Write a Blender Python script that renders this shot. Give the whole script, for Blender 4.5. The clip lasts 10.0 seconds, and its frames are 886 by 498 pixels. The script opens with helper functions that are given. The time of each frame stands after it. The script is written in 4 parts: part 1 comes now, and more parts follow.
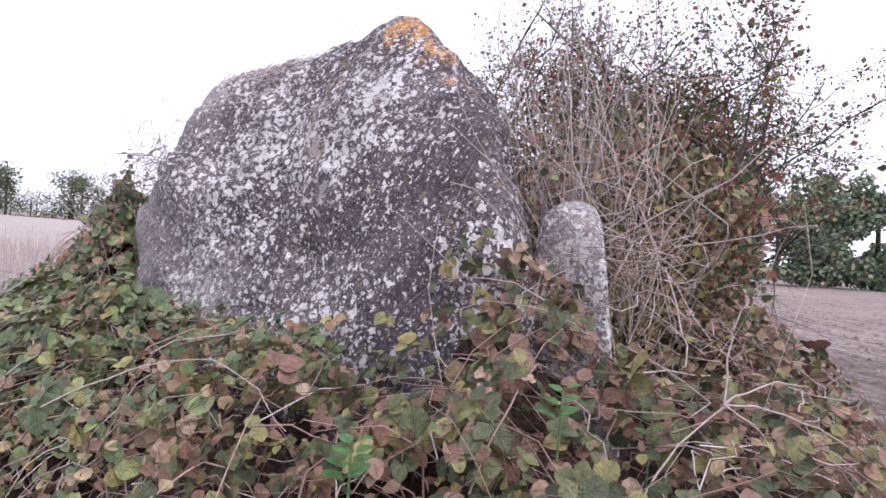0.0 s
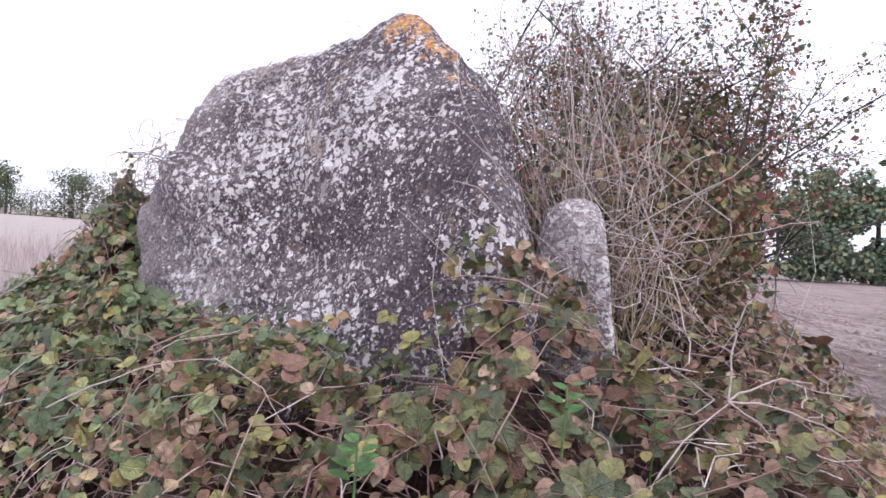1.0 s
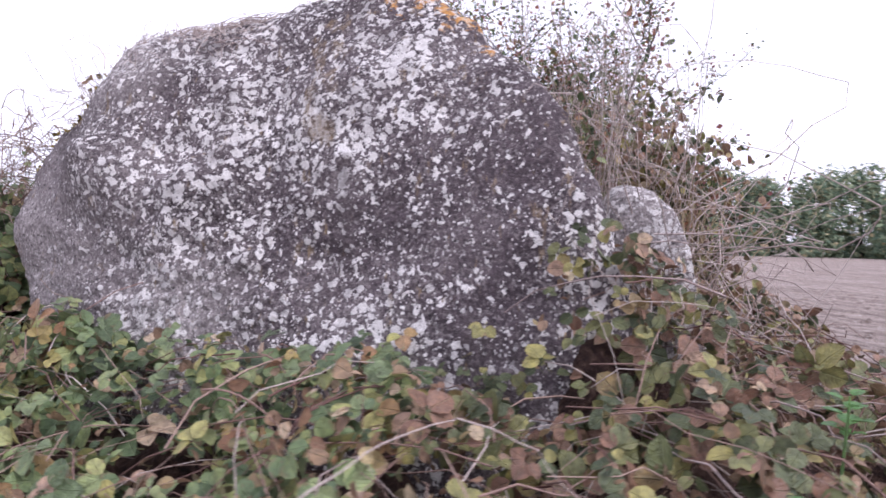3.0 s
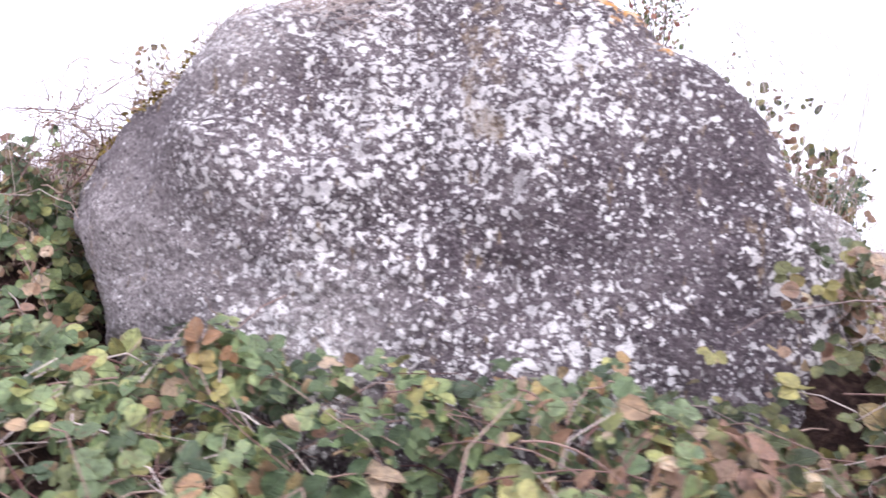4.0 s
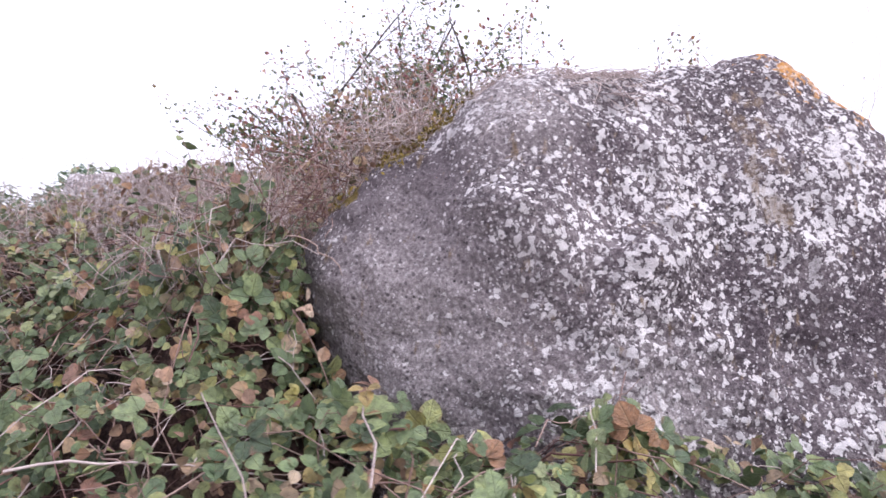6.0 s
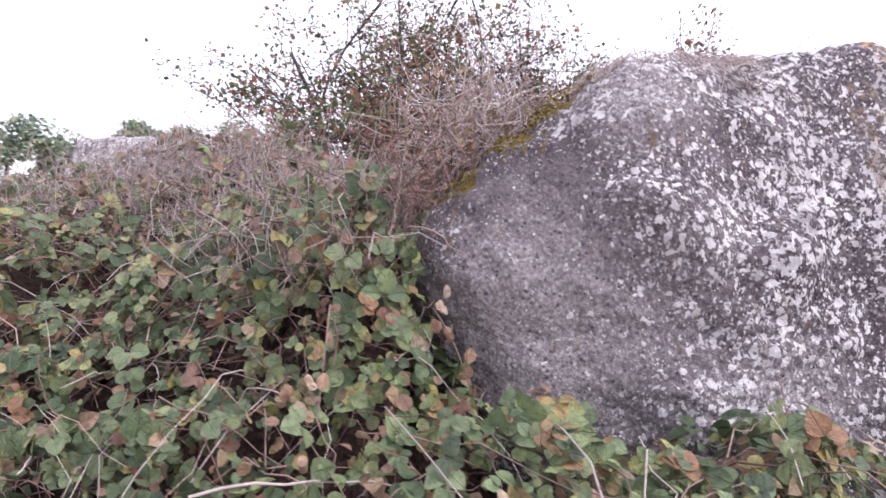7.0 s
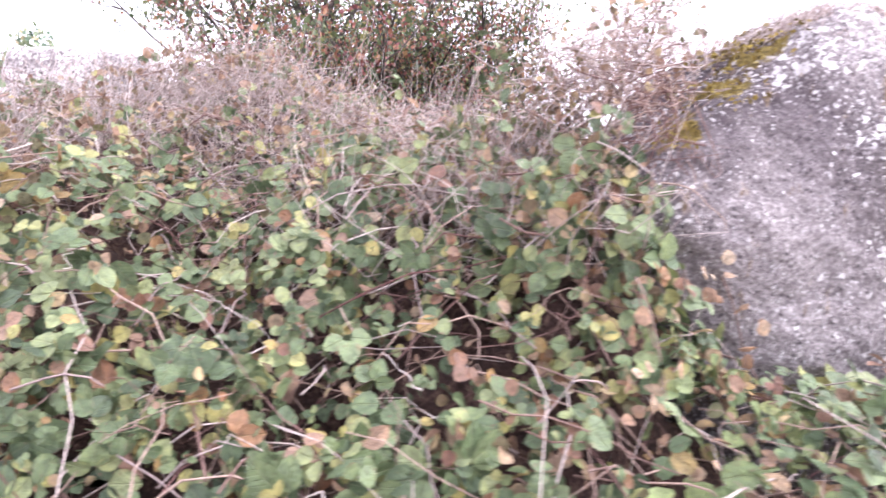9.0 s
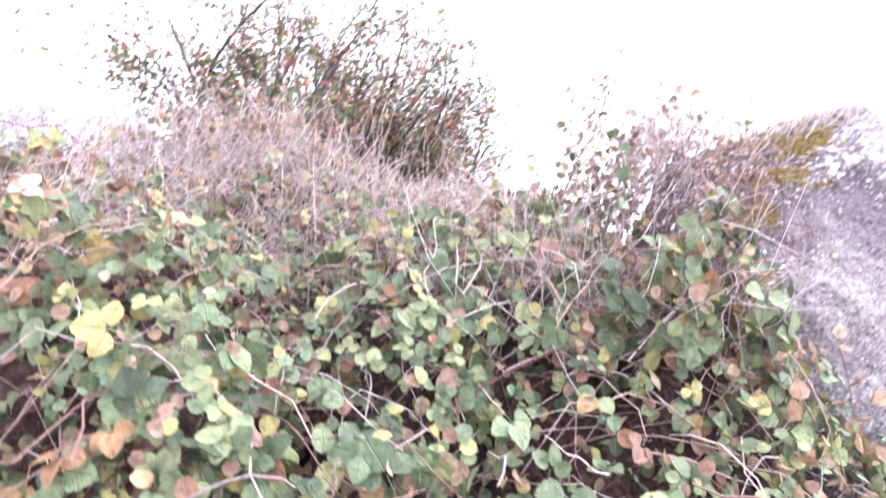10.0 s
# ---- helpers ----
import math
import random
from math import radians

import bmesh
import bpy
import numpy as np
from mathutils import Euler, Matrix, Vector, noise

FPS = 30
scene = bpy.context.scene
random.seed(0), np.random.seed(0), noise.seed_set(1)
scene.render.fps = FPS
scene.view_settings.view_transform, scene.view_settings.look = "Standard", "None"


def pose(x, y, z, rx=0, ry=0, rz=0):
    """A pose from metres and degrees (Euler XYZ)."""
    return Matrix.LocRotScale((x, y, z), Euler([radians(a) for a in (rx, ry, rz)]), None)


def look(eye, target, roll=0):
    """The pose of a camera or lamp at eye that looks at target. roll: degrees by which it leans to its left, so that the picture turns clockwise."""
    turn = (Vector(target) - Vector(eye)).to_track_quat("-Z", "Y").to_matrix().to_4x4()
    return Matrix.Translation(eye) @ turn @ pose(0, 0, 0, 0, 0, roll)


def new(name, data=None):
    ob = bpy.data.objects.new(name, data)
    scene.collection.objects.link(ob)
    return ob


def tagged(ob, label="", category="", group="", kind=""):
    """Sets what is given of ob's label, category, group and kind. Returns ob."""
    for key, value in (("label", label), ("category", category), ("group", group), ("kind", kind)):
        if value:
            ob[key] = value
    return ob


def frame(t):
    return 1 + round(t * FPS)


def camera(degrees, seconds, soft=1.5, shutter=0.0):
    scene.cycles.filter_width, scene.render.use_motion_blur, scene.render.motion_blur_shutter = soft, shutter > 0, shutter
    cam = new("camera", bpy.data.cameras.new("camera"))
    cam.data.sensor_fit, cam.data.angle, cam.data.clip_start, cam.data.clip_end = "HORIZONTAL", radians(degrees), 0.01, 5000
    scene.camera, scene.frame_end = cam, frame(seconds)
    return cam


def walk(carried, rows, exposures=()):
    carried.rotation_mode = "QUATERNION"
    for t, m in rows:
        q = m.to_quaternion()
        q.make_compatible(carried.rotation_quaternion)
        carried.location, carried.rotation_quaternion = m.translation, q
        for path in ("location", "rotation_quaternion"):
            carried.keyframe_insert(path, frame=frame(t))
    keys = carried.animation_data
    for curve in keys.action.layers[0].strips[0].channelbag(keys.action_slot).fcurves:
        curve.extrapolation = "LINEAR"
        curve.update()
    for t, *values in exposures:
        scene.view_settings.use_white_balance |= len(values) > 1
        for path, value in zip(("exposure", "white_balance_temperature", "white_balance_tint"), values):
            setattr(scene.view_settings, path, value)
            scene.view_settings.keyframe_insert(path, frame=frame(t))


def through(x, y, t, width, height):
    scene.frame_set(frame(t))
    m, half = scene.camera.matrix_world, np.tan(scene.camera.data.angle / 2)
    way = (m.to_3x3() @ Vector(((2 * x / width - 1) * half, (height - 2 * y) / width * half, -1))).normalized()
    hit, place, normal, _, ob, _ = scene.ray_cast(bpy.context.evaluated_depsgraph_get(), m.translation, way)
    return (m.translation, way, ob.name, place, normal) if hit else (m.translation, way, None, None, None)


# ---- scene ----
cam = camera(71.6, 10.0, soft=1.6, shutter=0.5)
PATH = [
    (0, (0.026, 0.025, 1.569), (0.096, 2.024, 1.543), 4.4),
    (0.5, (0.034, 0.035, 1.572), (0.088, 2.034, 1.543), 4.3),
    (1, (0.017, 0.025, 1.574), (0.087, 2.023, 1.537), 4.1),
    (1.5, (-0.061, 0.095, 1.571), (0.082, 2.089, 1.595), 0.9),
    (2, (-0.287, 0.263, 1.531), (0.028, 2.238, 1.497), 4.4),
    (2.2, (-0.382, 0.395, 1.508), (-0.005, 2.359, 1.5), 3.6),
    (3.3, (-1.191, 0.698, 1.578), (-0.364, 2.517, 1.489), 2.0),
    (3.5, (-1.355, 0.853, 1.55), (-0.473, 2.644, 1.434), 2.4),
    (4, (-1.712, 1.181, 1.595), (-0.756, 2.936, 1.525), 3.1),
    (4.5, (-2.181, 1.418, 1.541), (-1.073, 3.082, 1.469), 4.3),
    (5, (-2.488, 1.744, 1.467), (-1.38, 3.409, 1.469), 5.0),
    (5.2, (-2.577, 1.843, 1.492), (-1.499, 3.526, 1.553), 5.0),
    (6.3, (-3.113, 2.173, 1.621), (-1.784, 3.668, 1.65), 6.2),
    (6.5, (-3.179, 2.3, 1.611), (-1.86, 3.802, 1.55), 5.7),
    (7, (-3.407, 2.553, 1.661), (-2.026, 3.999, 1.618), 6.7),
    (7.5, (-3.632, 2.771, 1.678), (-2.1, 4.054, 1.587), 6.9),
    (8, (-3.704, 3.121, 1.667), (-2.252, 4.491, 1.544), 8.4),
    (8.5, (-3.803, 3.458, 1.606), (-2.202, 4.655, 1.535), 7.0),
    (9, (-4.012, 3.803, 1.57), (-2.301, 4.821, 1.379), 7.3),
    (9.5, (-4.108, 4.166, 1.479), (-2.364, 5.134, 1.33), 8.1),
    (10, (-4.292, 4.475, 1.484), (-2.441, 5.227, 1.566), 7.8),
]
STOPS = [(0.0, 0.35, 6000, 12), (2.0, 0.35, 6000, 12), (3.5, 0.40, 6000, 12), (4.0, 0.95, 6050, 10), (4.5, 1.15, 6050, 10), (5.2, 1.0, 6050, 10), (6.5, 0.52, 6050, 13), (7.5, 1.02, 6100, 12), (8.0, 1.31, 6100, 12),
         (8.5, 1.34, 6080, 12), (9.0, 1.66, 6150, 12), (9.5, 2.18, 5950, 11), (10.0, 2.03, 5850, 12)]
walk(cam, [(t, look(eye, target, roll)) for t, eye, target, roll in PATH], STOPS)

# ---- world and light: a bright overcast sky ----
world = bpy.data.worlds.new("overcast_sky")
scene.world = world
world.use_nodes = True
wn, wl = world.node_tree.nodes, world.node_tree.links
sky = wn.new("ShaderNodeTexSky")
sky.sky_type, sky.sun_disc = "NISHITA", False
sky.sun_elevation, sky.sun_rotation = radians(49), radians(148)
sky.air_density, sky.dust_density = 1.0, 4.0
cloud = wn.new("ShaderNodeMix")
cloud.data_type = "RGBA"
cloud.inputs["Factor"].default_value = 0.86
cloud.inputs["B"].default_value = (13.0, 12.3, 13.9, 1)
wl.new(sky.outputs["Color"], cloud.inputs["A"])
wl.new(cloud.outputs["Result"], wn["Background"].inputs["Color"])
wn["Background"].inputs["Strength"].default_value = 0.10
sun = new("sun", bpy.data.lights.new("sun", "SUN"))
sun.data.energy, sun.data.angle, sun.data.color = 1.5, radians(25), (1.0, 0.96, 0.95)
sun.matrix_world = look((5, -8, 11), (0, 0, 0))


# ---- materials ----
class Nodes:
    """A small wrapper to write node materials briefly."""

    def __init__(self, name, rough=0.8):
        self.mat = bpy.data.materials.new(name)
        self.mat.use_nodes = True
        self.n, self.l = self.mat.node_tree.nodes, self.mat.node_tree.links
        self.bsdf = self.n["Principled BSDF"]
        self.bsdf.inputs["Roughness"].default_value = rough
        self.bsdf.inputs["Specular IOR Level"].default_value = 0.25

    def place(self):
        return self.n.new("ShaderNodeTexCoord").outputs["Object"]

    def world_place(self):
        return self.n.new("ShaderNodeNewGeometry").outputs["Position"]

    def noise(self, at, scale, detail=4.0, rough=0.55, warp=0.0):
        t = self.n.new("ShaderNodeTexNoise")
        t.inputs["Scale"].default_value = scale
        t.inputs["Detail"].default_value = detail
        t.inputs["Roughness"].default_value = rough
        t.inputs["Distortion"].default_value = warp
        self.l.new(at, t.inputs["Vector"])
        return t.outputs["Fac"]

    def cells(self, at, scale, feature="F1", rand=1.0):
        t = self.n.new("ShaderNodeTexVoronoi")
        t.feature = feature
        t.inputs["Scale"].default_value = scale
        t.inputs["Randomness"].default_value = rand
        self.l.new(at, t.inputs["Vector"])
        return t

    def ramp(self, fac, stops, mode="LINEAR"):
        r = self.n.new("ShaderNodeValToRGB")
        r.color_ramp.interpolation = mode
        e = r.color_ramp.elements
        while len(e) < len(stops):
            e.new(0.5)
        for el, (p, c) in zip(e, stops):
            el.position = p
            el.color = (*c, 1) if len(c) == 3 else c
        self.l.new(fac, r.inputs["Fac"])
        return r.outputs["Color"]

    def step(self, fac, lo, hi):
        m = self.n.new("ShaderNodeMapRange")
        m.interpolation_type = "SMOOTHSTEP"
        m.inputs["From Min"].default_value, m.inputs["From Max"].default_value = lo, hi
        self.l.new(fac, m.inputs["Value"])
        return m.outputs["Result"]

    def math(self, op, a, b=0.0):
        m = self.n.new("ShaderNodeMath")
        m.operation = op
        for k, v in enumerate((a, b)):
            if isinstance(v, (int, float)):
                m.inputs[k].default_value = v
            else:
                self.l.new(v, m.inputs[k])
        return m.outputs["Value"]

    def mix(self, fac, a, b, blend="MIX"):
        m = self.n.new("ShaderNodeMix")
        m.data_type, m.blend_type = "RGBA", blend
        for k, v in (("Factor", fac), ("A", a), ("B", b)):
            if isinstance(v, (int, float)):
                m.inputs[k].default_value = v
            elif isinstance(v, tuple):
                m.inputs[k].default_value = (*v, 1)
            else:
                self.l.new(v, m.inputs[k])
        return m.outputs["Result"]

    def axis(self, at, k):
        s = self.n.new("ShaderNodeSeparateXYZ")
        self.l.new(at, s.inputs[0])
        return s.outputs[k]

    def near(self, at, centre, radius):
        """1 at centre, falling to 0 at radius."""
        d = self.n.new("ShaderNodeVectorMath")
        d.operation = "DISTANCE"
        self.l.new(at, d.inputs[0])
        d.inputs[1].default_value = centre
        return self.step(d.outputs["Value"], radius, 0.0)

    def stretch(self, at, sx, sy, sz):
        m = self.n.new("ShaderNodeMapping")
        m.inputs["Scale"].default_value = (sx, sy, sz)
        self.l.new(at, m.inputs["Vector"])
        return m.outputs["Vector"]

    def shifted(self, at, scale, amount):
        """The place, pushed about by fine noise."""
        t = self.n.new("ShaderNodeTexNoise")
        t.inputs["Scale"].default_value = scale
        self.l.new(at, t.inputs["Vector"])
        v = self.n.new("ShaderNodeVectorMath")
        v.operation = "MULTIPLY_ADD"
        self.l.new(t.outputs["Color"], v.inputs[0])
        v.inputs[1].default_value = (2 * amount,) * 3
        self.l.new(at, v.inputs[2])
        return v.outputs["Vector"]

    def island(self):
        return self.n.new("ShaderNodeNewGeometry").outputs["Random Per Island"]

    def item(self):
        return self.n.new("ShaderNodeObjectInfo").outputs["Random"]

    def done(self, colour, height=None, strength=0.5, distance=0.02, rough=None, through=None):
        if isinstance(colour, tuple):
            self.bsdf.inputs["Base Color"].default_value = (*colour, 1)
        else:
            self.l.new(colour, self.bsdf.inputs["Base Color"])
        if rough is not None:
            self.l.new(rough, self.bsdf.inputs["Roughness"])
        if height is not None:
            b = self.n.new("ShaderNodeBump")
            b.inputs["Strength"].default_value, b.inputs["Distance"].default_value = strength, distance
            self.l.new(height, b.inputs["Height"])
            self.l.new(b.outputs["Normal"], self.bsdf.inputs["Normal"])
        if through is not None:
            tr = self.n.new("ShaderNodeBsdfTranslucent")
            mx = self.n.new("ShaderNodeMixShader")
            mx.inputs[0].default_value = through
            self.l.new(colour, tr.inputs["Color"])
            self.l.new(self.bsdf.outputs[0], mx.inputs[1])
            self.l.new(tr.outputs[0], mx.inputs[2])
            self.l.new(mx.outputs[0], self.n["Material Output"].inputs["Surface"])
        return self.mat


def stone_material(name, pale=0.0, orange_at=None, moss_at=(), zones=(), greys=(), stains=()):
    """Grey rock under crusts of pale lichen; zones: (centre, radius, more or less lichen)."""
    m = Nodes(name, 0.9)
    at = m.world_place()
    rock = m.ramp(m.noise(at, 3.0, 6, 0.6), [(0.3, (0.065, 0.050, 0.058)), (0.5, (0.115, 0.092, 0.103)), (0.7, (0.21, 0.178, 0.188))])
    grain = m.noise(at, 60.0, 5, 0.7)
    rock = m.mix(0.6, rock, m.ramp(grain, [(0.35, (0.06, 0.05, 0.06)), (0.65, (0.46, 0.42, 0.43))]), "OVERLAY")
    dust = m.noise(at, 120.0, 3, 0.7)
    fine = m.noise(at, 62.0, 3, 0.6, 0.3)
    ease = m.math("ADD", m.math("MULTIPLY", m.math("SUBTRACT", m.noise(at, 2.2, 3, 0.5), 0.5), 0.30), m.math("MULTIPLY", m.math("SUBTRACT", dust, 0.5), 0.14))
    ease = m.math("SUBTRACT", ease, 0.015)
    for centre, radius, amount in zones:
        ease = m.math("ADD", ease, m.math("MULTIPLY", m.near(at, centre, radius), amount))
    large = m.step(m.math("ADD", m.noise(at, 27.0, 1, 0.5, 0.2), ease), 0.615 - pale, 0.635 - pale)
    small = m.step(m.math("ADD", m.noise(at, 58.0, 1, 0.5, 0.2), ease), 0.620 - pale, 0.645 - pale)
    # separate flakes, each cell its own size, with ragged rims
    cell = m.cells(m.shifted(at, 30.0, 0.012), 23.0)
    rim = m.math("ADD", cell.outputs["Distance"], m.math("MULTIPLY", m.math("SUBTRACT", m.noise(at, 75.0, 2), 0.5), 0.62))
    reach = m.math("ADD", m.math("MULTIPLY", m.axis(cell.outputs["Color"], 0), 0.42), m.math("MULTIPLY", ease, 2.5))
    flake = m.step(m.math("SUBTRACT", rim, reach), 0.09 + pale, 0.03 + pale)
    white = m.math("MULTIPLY", m.math("MAXIMUM", m.math("MAXIMUM", large, flake), small), m.step(m.noise(at, 13.0, 3), 0.05, 0.45))
    thin = m.step(m.math("ADD", fine, ease), 0.42, 0.62)
    lichen = m.ramp(m.noise(at, 9.0, 4, 0.6), [(0.3, (0.50, 0.47, 0.47)), (0.55, (0.72, 0.68, 0.67)), (0.8, (0.84, 0.80, 0.80))])
    col = m.mix(m.math("MULTIPLY", thin, 0.40), rock, (0.38, 0.335, 0.335))
    for centre, radius in greys:
        col = m.mix(m.math("MULTIPLY", m.near(at, centre, radius), 0.9), col, m.ramp(fine, [(0.3, (0.17, 0.145, 0.150)), (0.5, (0.33, 0.292, 0.290)), (0.7, (0.56, 0.51, 0.50))]))
    col = m.mix(white, col, lichen)
    dots = m.cells(at, 62.0)
    dot = m.step(m.math("SUBTRACT", dots.outputs["Distance"], m.math("MULTIPLY", m.axis(dots.outputs["Color"], 1), 0.44)), 0.02, -0.05)
    dot = m.math("MULTIPLY", dot, m.step(m.noise(at, 7.0, 3), 0.42, 0.62))
    col = m.mix(m.math("MULTIPLY", dot, 0.7), col, lichen)
    chips = m.cells(at, 48.0)
    chip = m.step(m.math("SUBTRACT", chips.outputs["Distance"], m.math("MULTIPLY", m.axis(chips.outputs["Color"], 0), 0.40)), 0.0, -0.05)
    col = m.mix(m.math("MULTIPLY", chip, 0.65), col, (0.045, 0.035, 0.042))
    # weather streaks running down the face
    run = m.noise(m.stretch(at, 5.0, 5.0, 0.55), 1.0, 4, 0.6, 0.3)
    col = m.mix(m.math("MULTIPLY", m.step(run, 0.56, 0.70), 0.5), col, (0.075, 0.058, 0.062))
    pits = m.step(m.cells(at, 17.0).outputs["Distance"], 0.10, 0.05)
    col = m.mix(m.math("MULTIPLY", pits, m.step(m.noise(at, 4.0, 2), 0.48, 0.56)), col, (0.015, 0.012, 0.014))
    if orange_at:
        for centre, radius, amount in orange_at:
            ring = m.near(at, centre, radius)
            pat = m.step(m.math("ADD", m.noise(at, 16.0, 5, 0.7, 0.5), m.math("MULTIPLY", ring, amount)), 0.70, 0.80)
            gold = m.ramp(m.noise(at, 38.0, 4, 0.6), [(0.3, (0.36, 0.15, 0.035)), (0.52, (0.56, 0.28, 0.085)), (0.66, (0.66, 0.52, 0.40))])
            col = m.mix(pat, col, gold)
    for centre, radius in stains:
        pat = m.step(m.math("ADD", m.noise(m.stretch(at, 20.0, 20.0, 7.0), 1.0, 4, 0.65), m.math("MULTIPLY", m.near(at, centre, radius), 0.26)), 0.60, 0.80)
        col = m.mix(m.math("MULTIPLY", pat, 0.6), col, m.ramp(fine, [(0.3, (0.12, 0.085, 0.055)), (0.7, (0.33, 0.24, 0.16))]))
    for centre, radius in moss_at:
        ring = m.near(at, centre, radius)
        pat = m.step(m.math("ADD", m.noise(at, 9.0, 5, 0.65, 0.5), m.math("MULTIPLY", ring, 0.5)), 0.74, 0.84)
        moss = m.ramp(m.noise(at, 60.0, 3), [(0.3, (0.09, 0.065, 0.02)), (0.6, (0.22, 0.165, 0.045)), (0.8, (0.35, 0.28, 0.09))])
        col = m.mix(pat, col, moss)
    relief = m.math("ADD", m.math("MULTIPLY", white, 0.25), m.math("ADD", m.math("MULTIPLY", grain, 0.7), m.noise(at, 11.0, 6, 0.65)))
    relief = m.math("SUBTRACT", relief, m.math("MULTIPLY", pits, 0.8))
    return m.done(col, relief, 0.9, 0.025)


def leaf_material(name, stops, through=0.14, rough=0.42, whole=False, veins=True):
    """Foliage whose hue changes from leaf to leaf, with midrib, side veins, blemishes and browned rims."""
    m = Nodes(name, rough)
    at = m.world_place()
    pick = m.item() if whole else m.island()
    base = m.ramp(pick, stops)
    mottle = m.ramp(m.noise(at, 38.0, 4, 0.65), [(0.28, (0.42, 0.40, 0.38)), (0.5, (0.95, 0.95, 0.92)), (0.72, (1.5, 1.42, 1.2))])
    col = m.mix(0.85, base, mottle, "MULTIPLY")
    height = m.noise(at, 90.0, 3)
    if veins:
        a = m.n.new("ShaderNodeAttribute")
        a.attribute_name = "blade"
        across = m.math("ABSOLUTE", m.axis(a.outputs["Vector"], 0))
        along = m.axis(a.outputs["Vector"], 1)
        wave = m.math("SINE", m.math("MULTIPLY", m.math("SUBTRACT", along, m.math("MULTIPLY", across, 0.9)), 44.0))
        rib = m.math("MAXIMUM", m.step(across, 0.035, 0.01), m.math("MULTIPLY", m.step(wave, 0.72, 0.98), 0.5))
        col = m.mix(m.math("MULTIPLY", rib, 0.15), col, (0.42, 0.42, 0.26))
        rim = m.step(m.math("ADD", across, m.math("MULTIPLY", m.noise(at, 26.0, 3, 0.6), 0.55)), 0.56, 0.72)
        rim = m.math("MULTIPLY", rim, m.step(m.noise(at, 5.0, 2), 0.48, 0.62))
        col = m.mix(m.math("MULTIPLY", rim, 0.55), col, (0.24, 0.14, 0.09))
        height = m.math("ADD", height, m.math("MULTIPLY", rib, -1.2))
    spot = m.step(m.noise(at, 60.0, 2, 0.5), 0.66, 0.72)
    col = m.mix(m.math("MULTIPLY", spot, 0.7), col, (0.16, 0.085, 0.06))
    m.bsdf.inputs["Specular IOR Level"].default_value = 0.45
    return m.done(col, height, 0.8, 0.008, through=through)


BRAMBLE = [(0, (0.051, 0.078, 0.042)), (0.25, (0.106, 0.149, 0.073)), (0.55, (0.184, 0.237, 0.121)), (0.76, (0.274, 0.306, 0.145)), (0.85, (0.404, 0.362, 0.132)), (0.89, (0.315, 0.173, 0.084)), (0.93, (0.210, 0.105, 0.079)), (0.975, (0.387, 0.257, 0.189)), (1, (0.529, 0.426, 0.319))]
DRY = [(0.0, (0.14, 0.14, 0.075)), (0.3, (0.24, 0.17, 0.115)), (0.55, (0.31, 0.18, 0.13)), (0.8, (0.42, 0.29, 0.21)), (1.0, (0.50, 0.40, 0.22))]
THORN = [(0.0, (0.055, 0.085, 0.045)), (0.40, (0.120, 0.160, 0.066)), (0.55, (0.240, 0.235, 0.085)), (0.68, (0.290, 0.115, 0.075)), (0.88, (0.205, 0.062, 0.078)), (1.0, (0.400, 0.210, 0.100))]
# leaf greens of far trees, lightened to hold the haze of distance
HAZY_HEDGE = [(0, (0.085, 0.136, 0.100)), (0.5, (0.162, 0.234, 0.154)), (0.85, (0.292, 0.340, 0.211)), (1, (0.454, 0.373, 0.231))]


def cane_material(name, dark, pale):
    m = Nodes(name, 0.75)
    at = m.world_place()
    base = m.ramp(m.island(), [(0.0, dark), (0.6, tuple((a + b) / 2 for a, b in zip(dark, pale))), (1.0, pale)])
    col = m.mix(0.6, base, m.ramp(m.noise(at, 70.0, 3), [(0.3, (0.5, 0.48, 0.48)), (0.7, (1.2, 1.18, 1.15))]), "MULTIPLY")
    return m.done(col, m.noise(at, 150.0, 2), 0.3, 0.003)


M_STONE = stone_material("lichened_stone", 0.0,
                         [((-0.15, 3.15, 2.70), 0.36, 0.34), ((0.06, 2.98, 2.55), 0.32, 0.31), ((0.20, 2.84, 2.33), 0.24, 0.26), ((-0.42, 3.2, 2.55), 0.14, 0.25), ((0.33, 2.65, 1.95), 0.16, 0.18)],
                         [((-1.55, 4.20, 2.08), 0.24), ((-1.38, 4.12, 2.28), 0.26), ((-1.22, 4.30, 2.38), 0.30), ((-1.72, 4.30, 1.90), 0.22), ((-1.9, 4.75, 1.8), 0.3)],
                         [((-0.95, 3.35, 2.15), 0.80, 0.050), ((-0.25, 2.75, 1.75), 0.50, -0.05), ((-0.25, 2.94, 2.27), 0.20, 0.09), ((-1.75, 3.95, 1.50), 0.85, -0.12), ((-1.50, 3.88, 1.98), 0.24, -0.10), ((0.1, 2.6, 2.1), 0.4, -0.03), ((-0.5, 2.85, 1.25), 0.7, 0.03)],
                         [((-1.70, 3.88, 1.35), 0.95), ((-1.32, 3.78, 2.28), 0.42), ((-1.0, 3.3, 1.15), 0.5)],
                         [((-0.52, 3.08, 1.98), 0.16), ((-0.52, 3.13, 2.14), 0.18), ((-0.51, 3.20, 2.33), 0.18), ((-0.46, 3.24, 2.48), 0.16)])
M_STONE_SMALL = stone_material("pale_lichened_stone", 0.05, [((0.62, 2.5, 1.95), 0.3, 0.2)], greys=[((0.75, 2.6, 1.4), 1.6)])
M_STONE_FAR = stone_material("pale_grey_stone", 0.03, greys=[((-1.8, 7.6, 1.6), 3.0)])
M_LEAF = leaf_material("bramble_leaf", BRAMBLE)
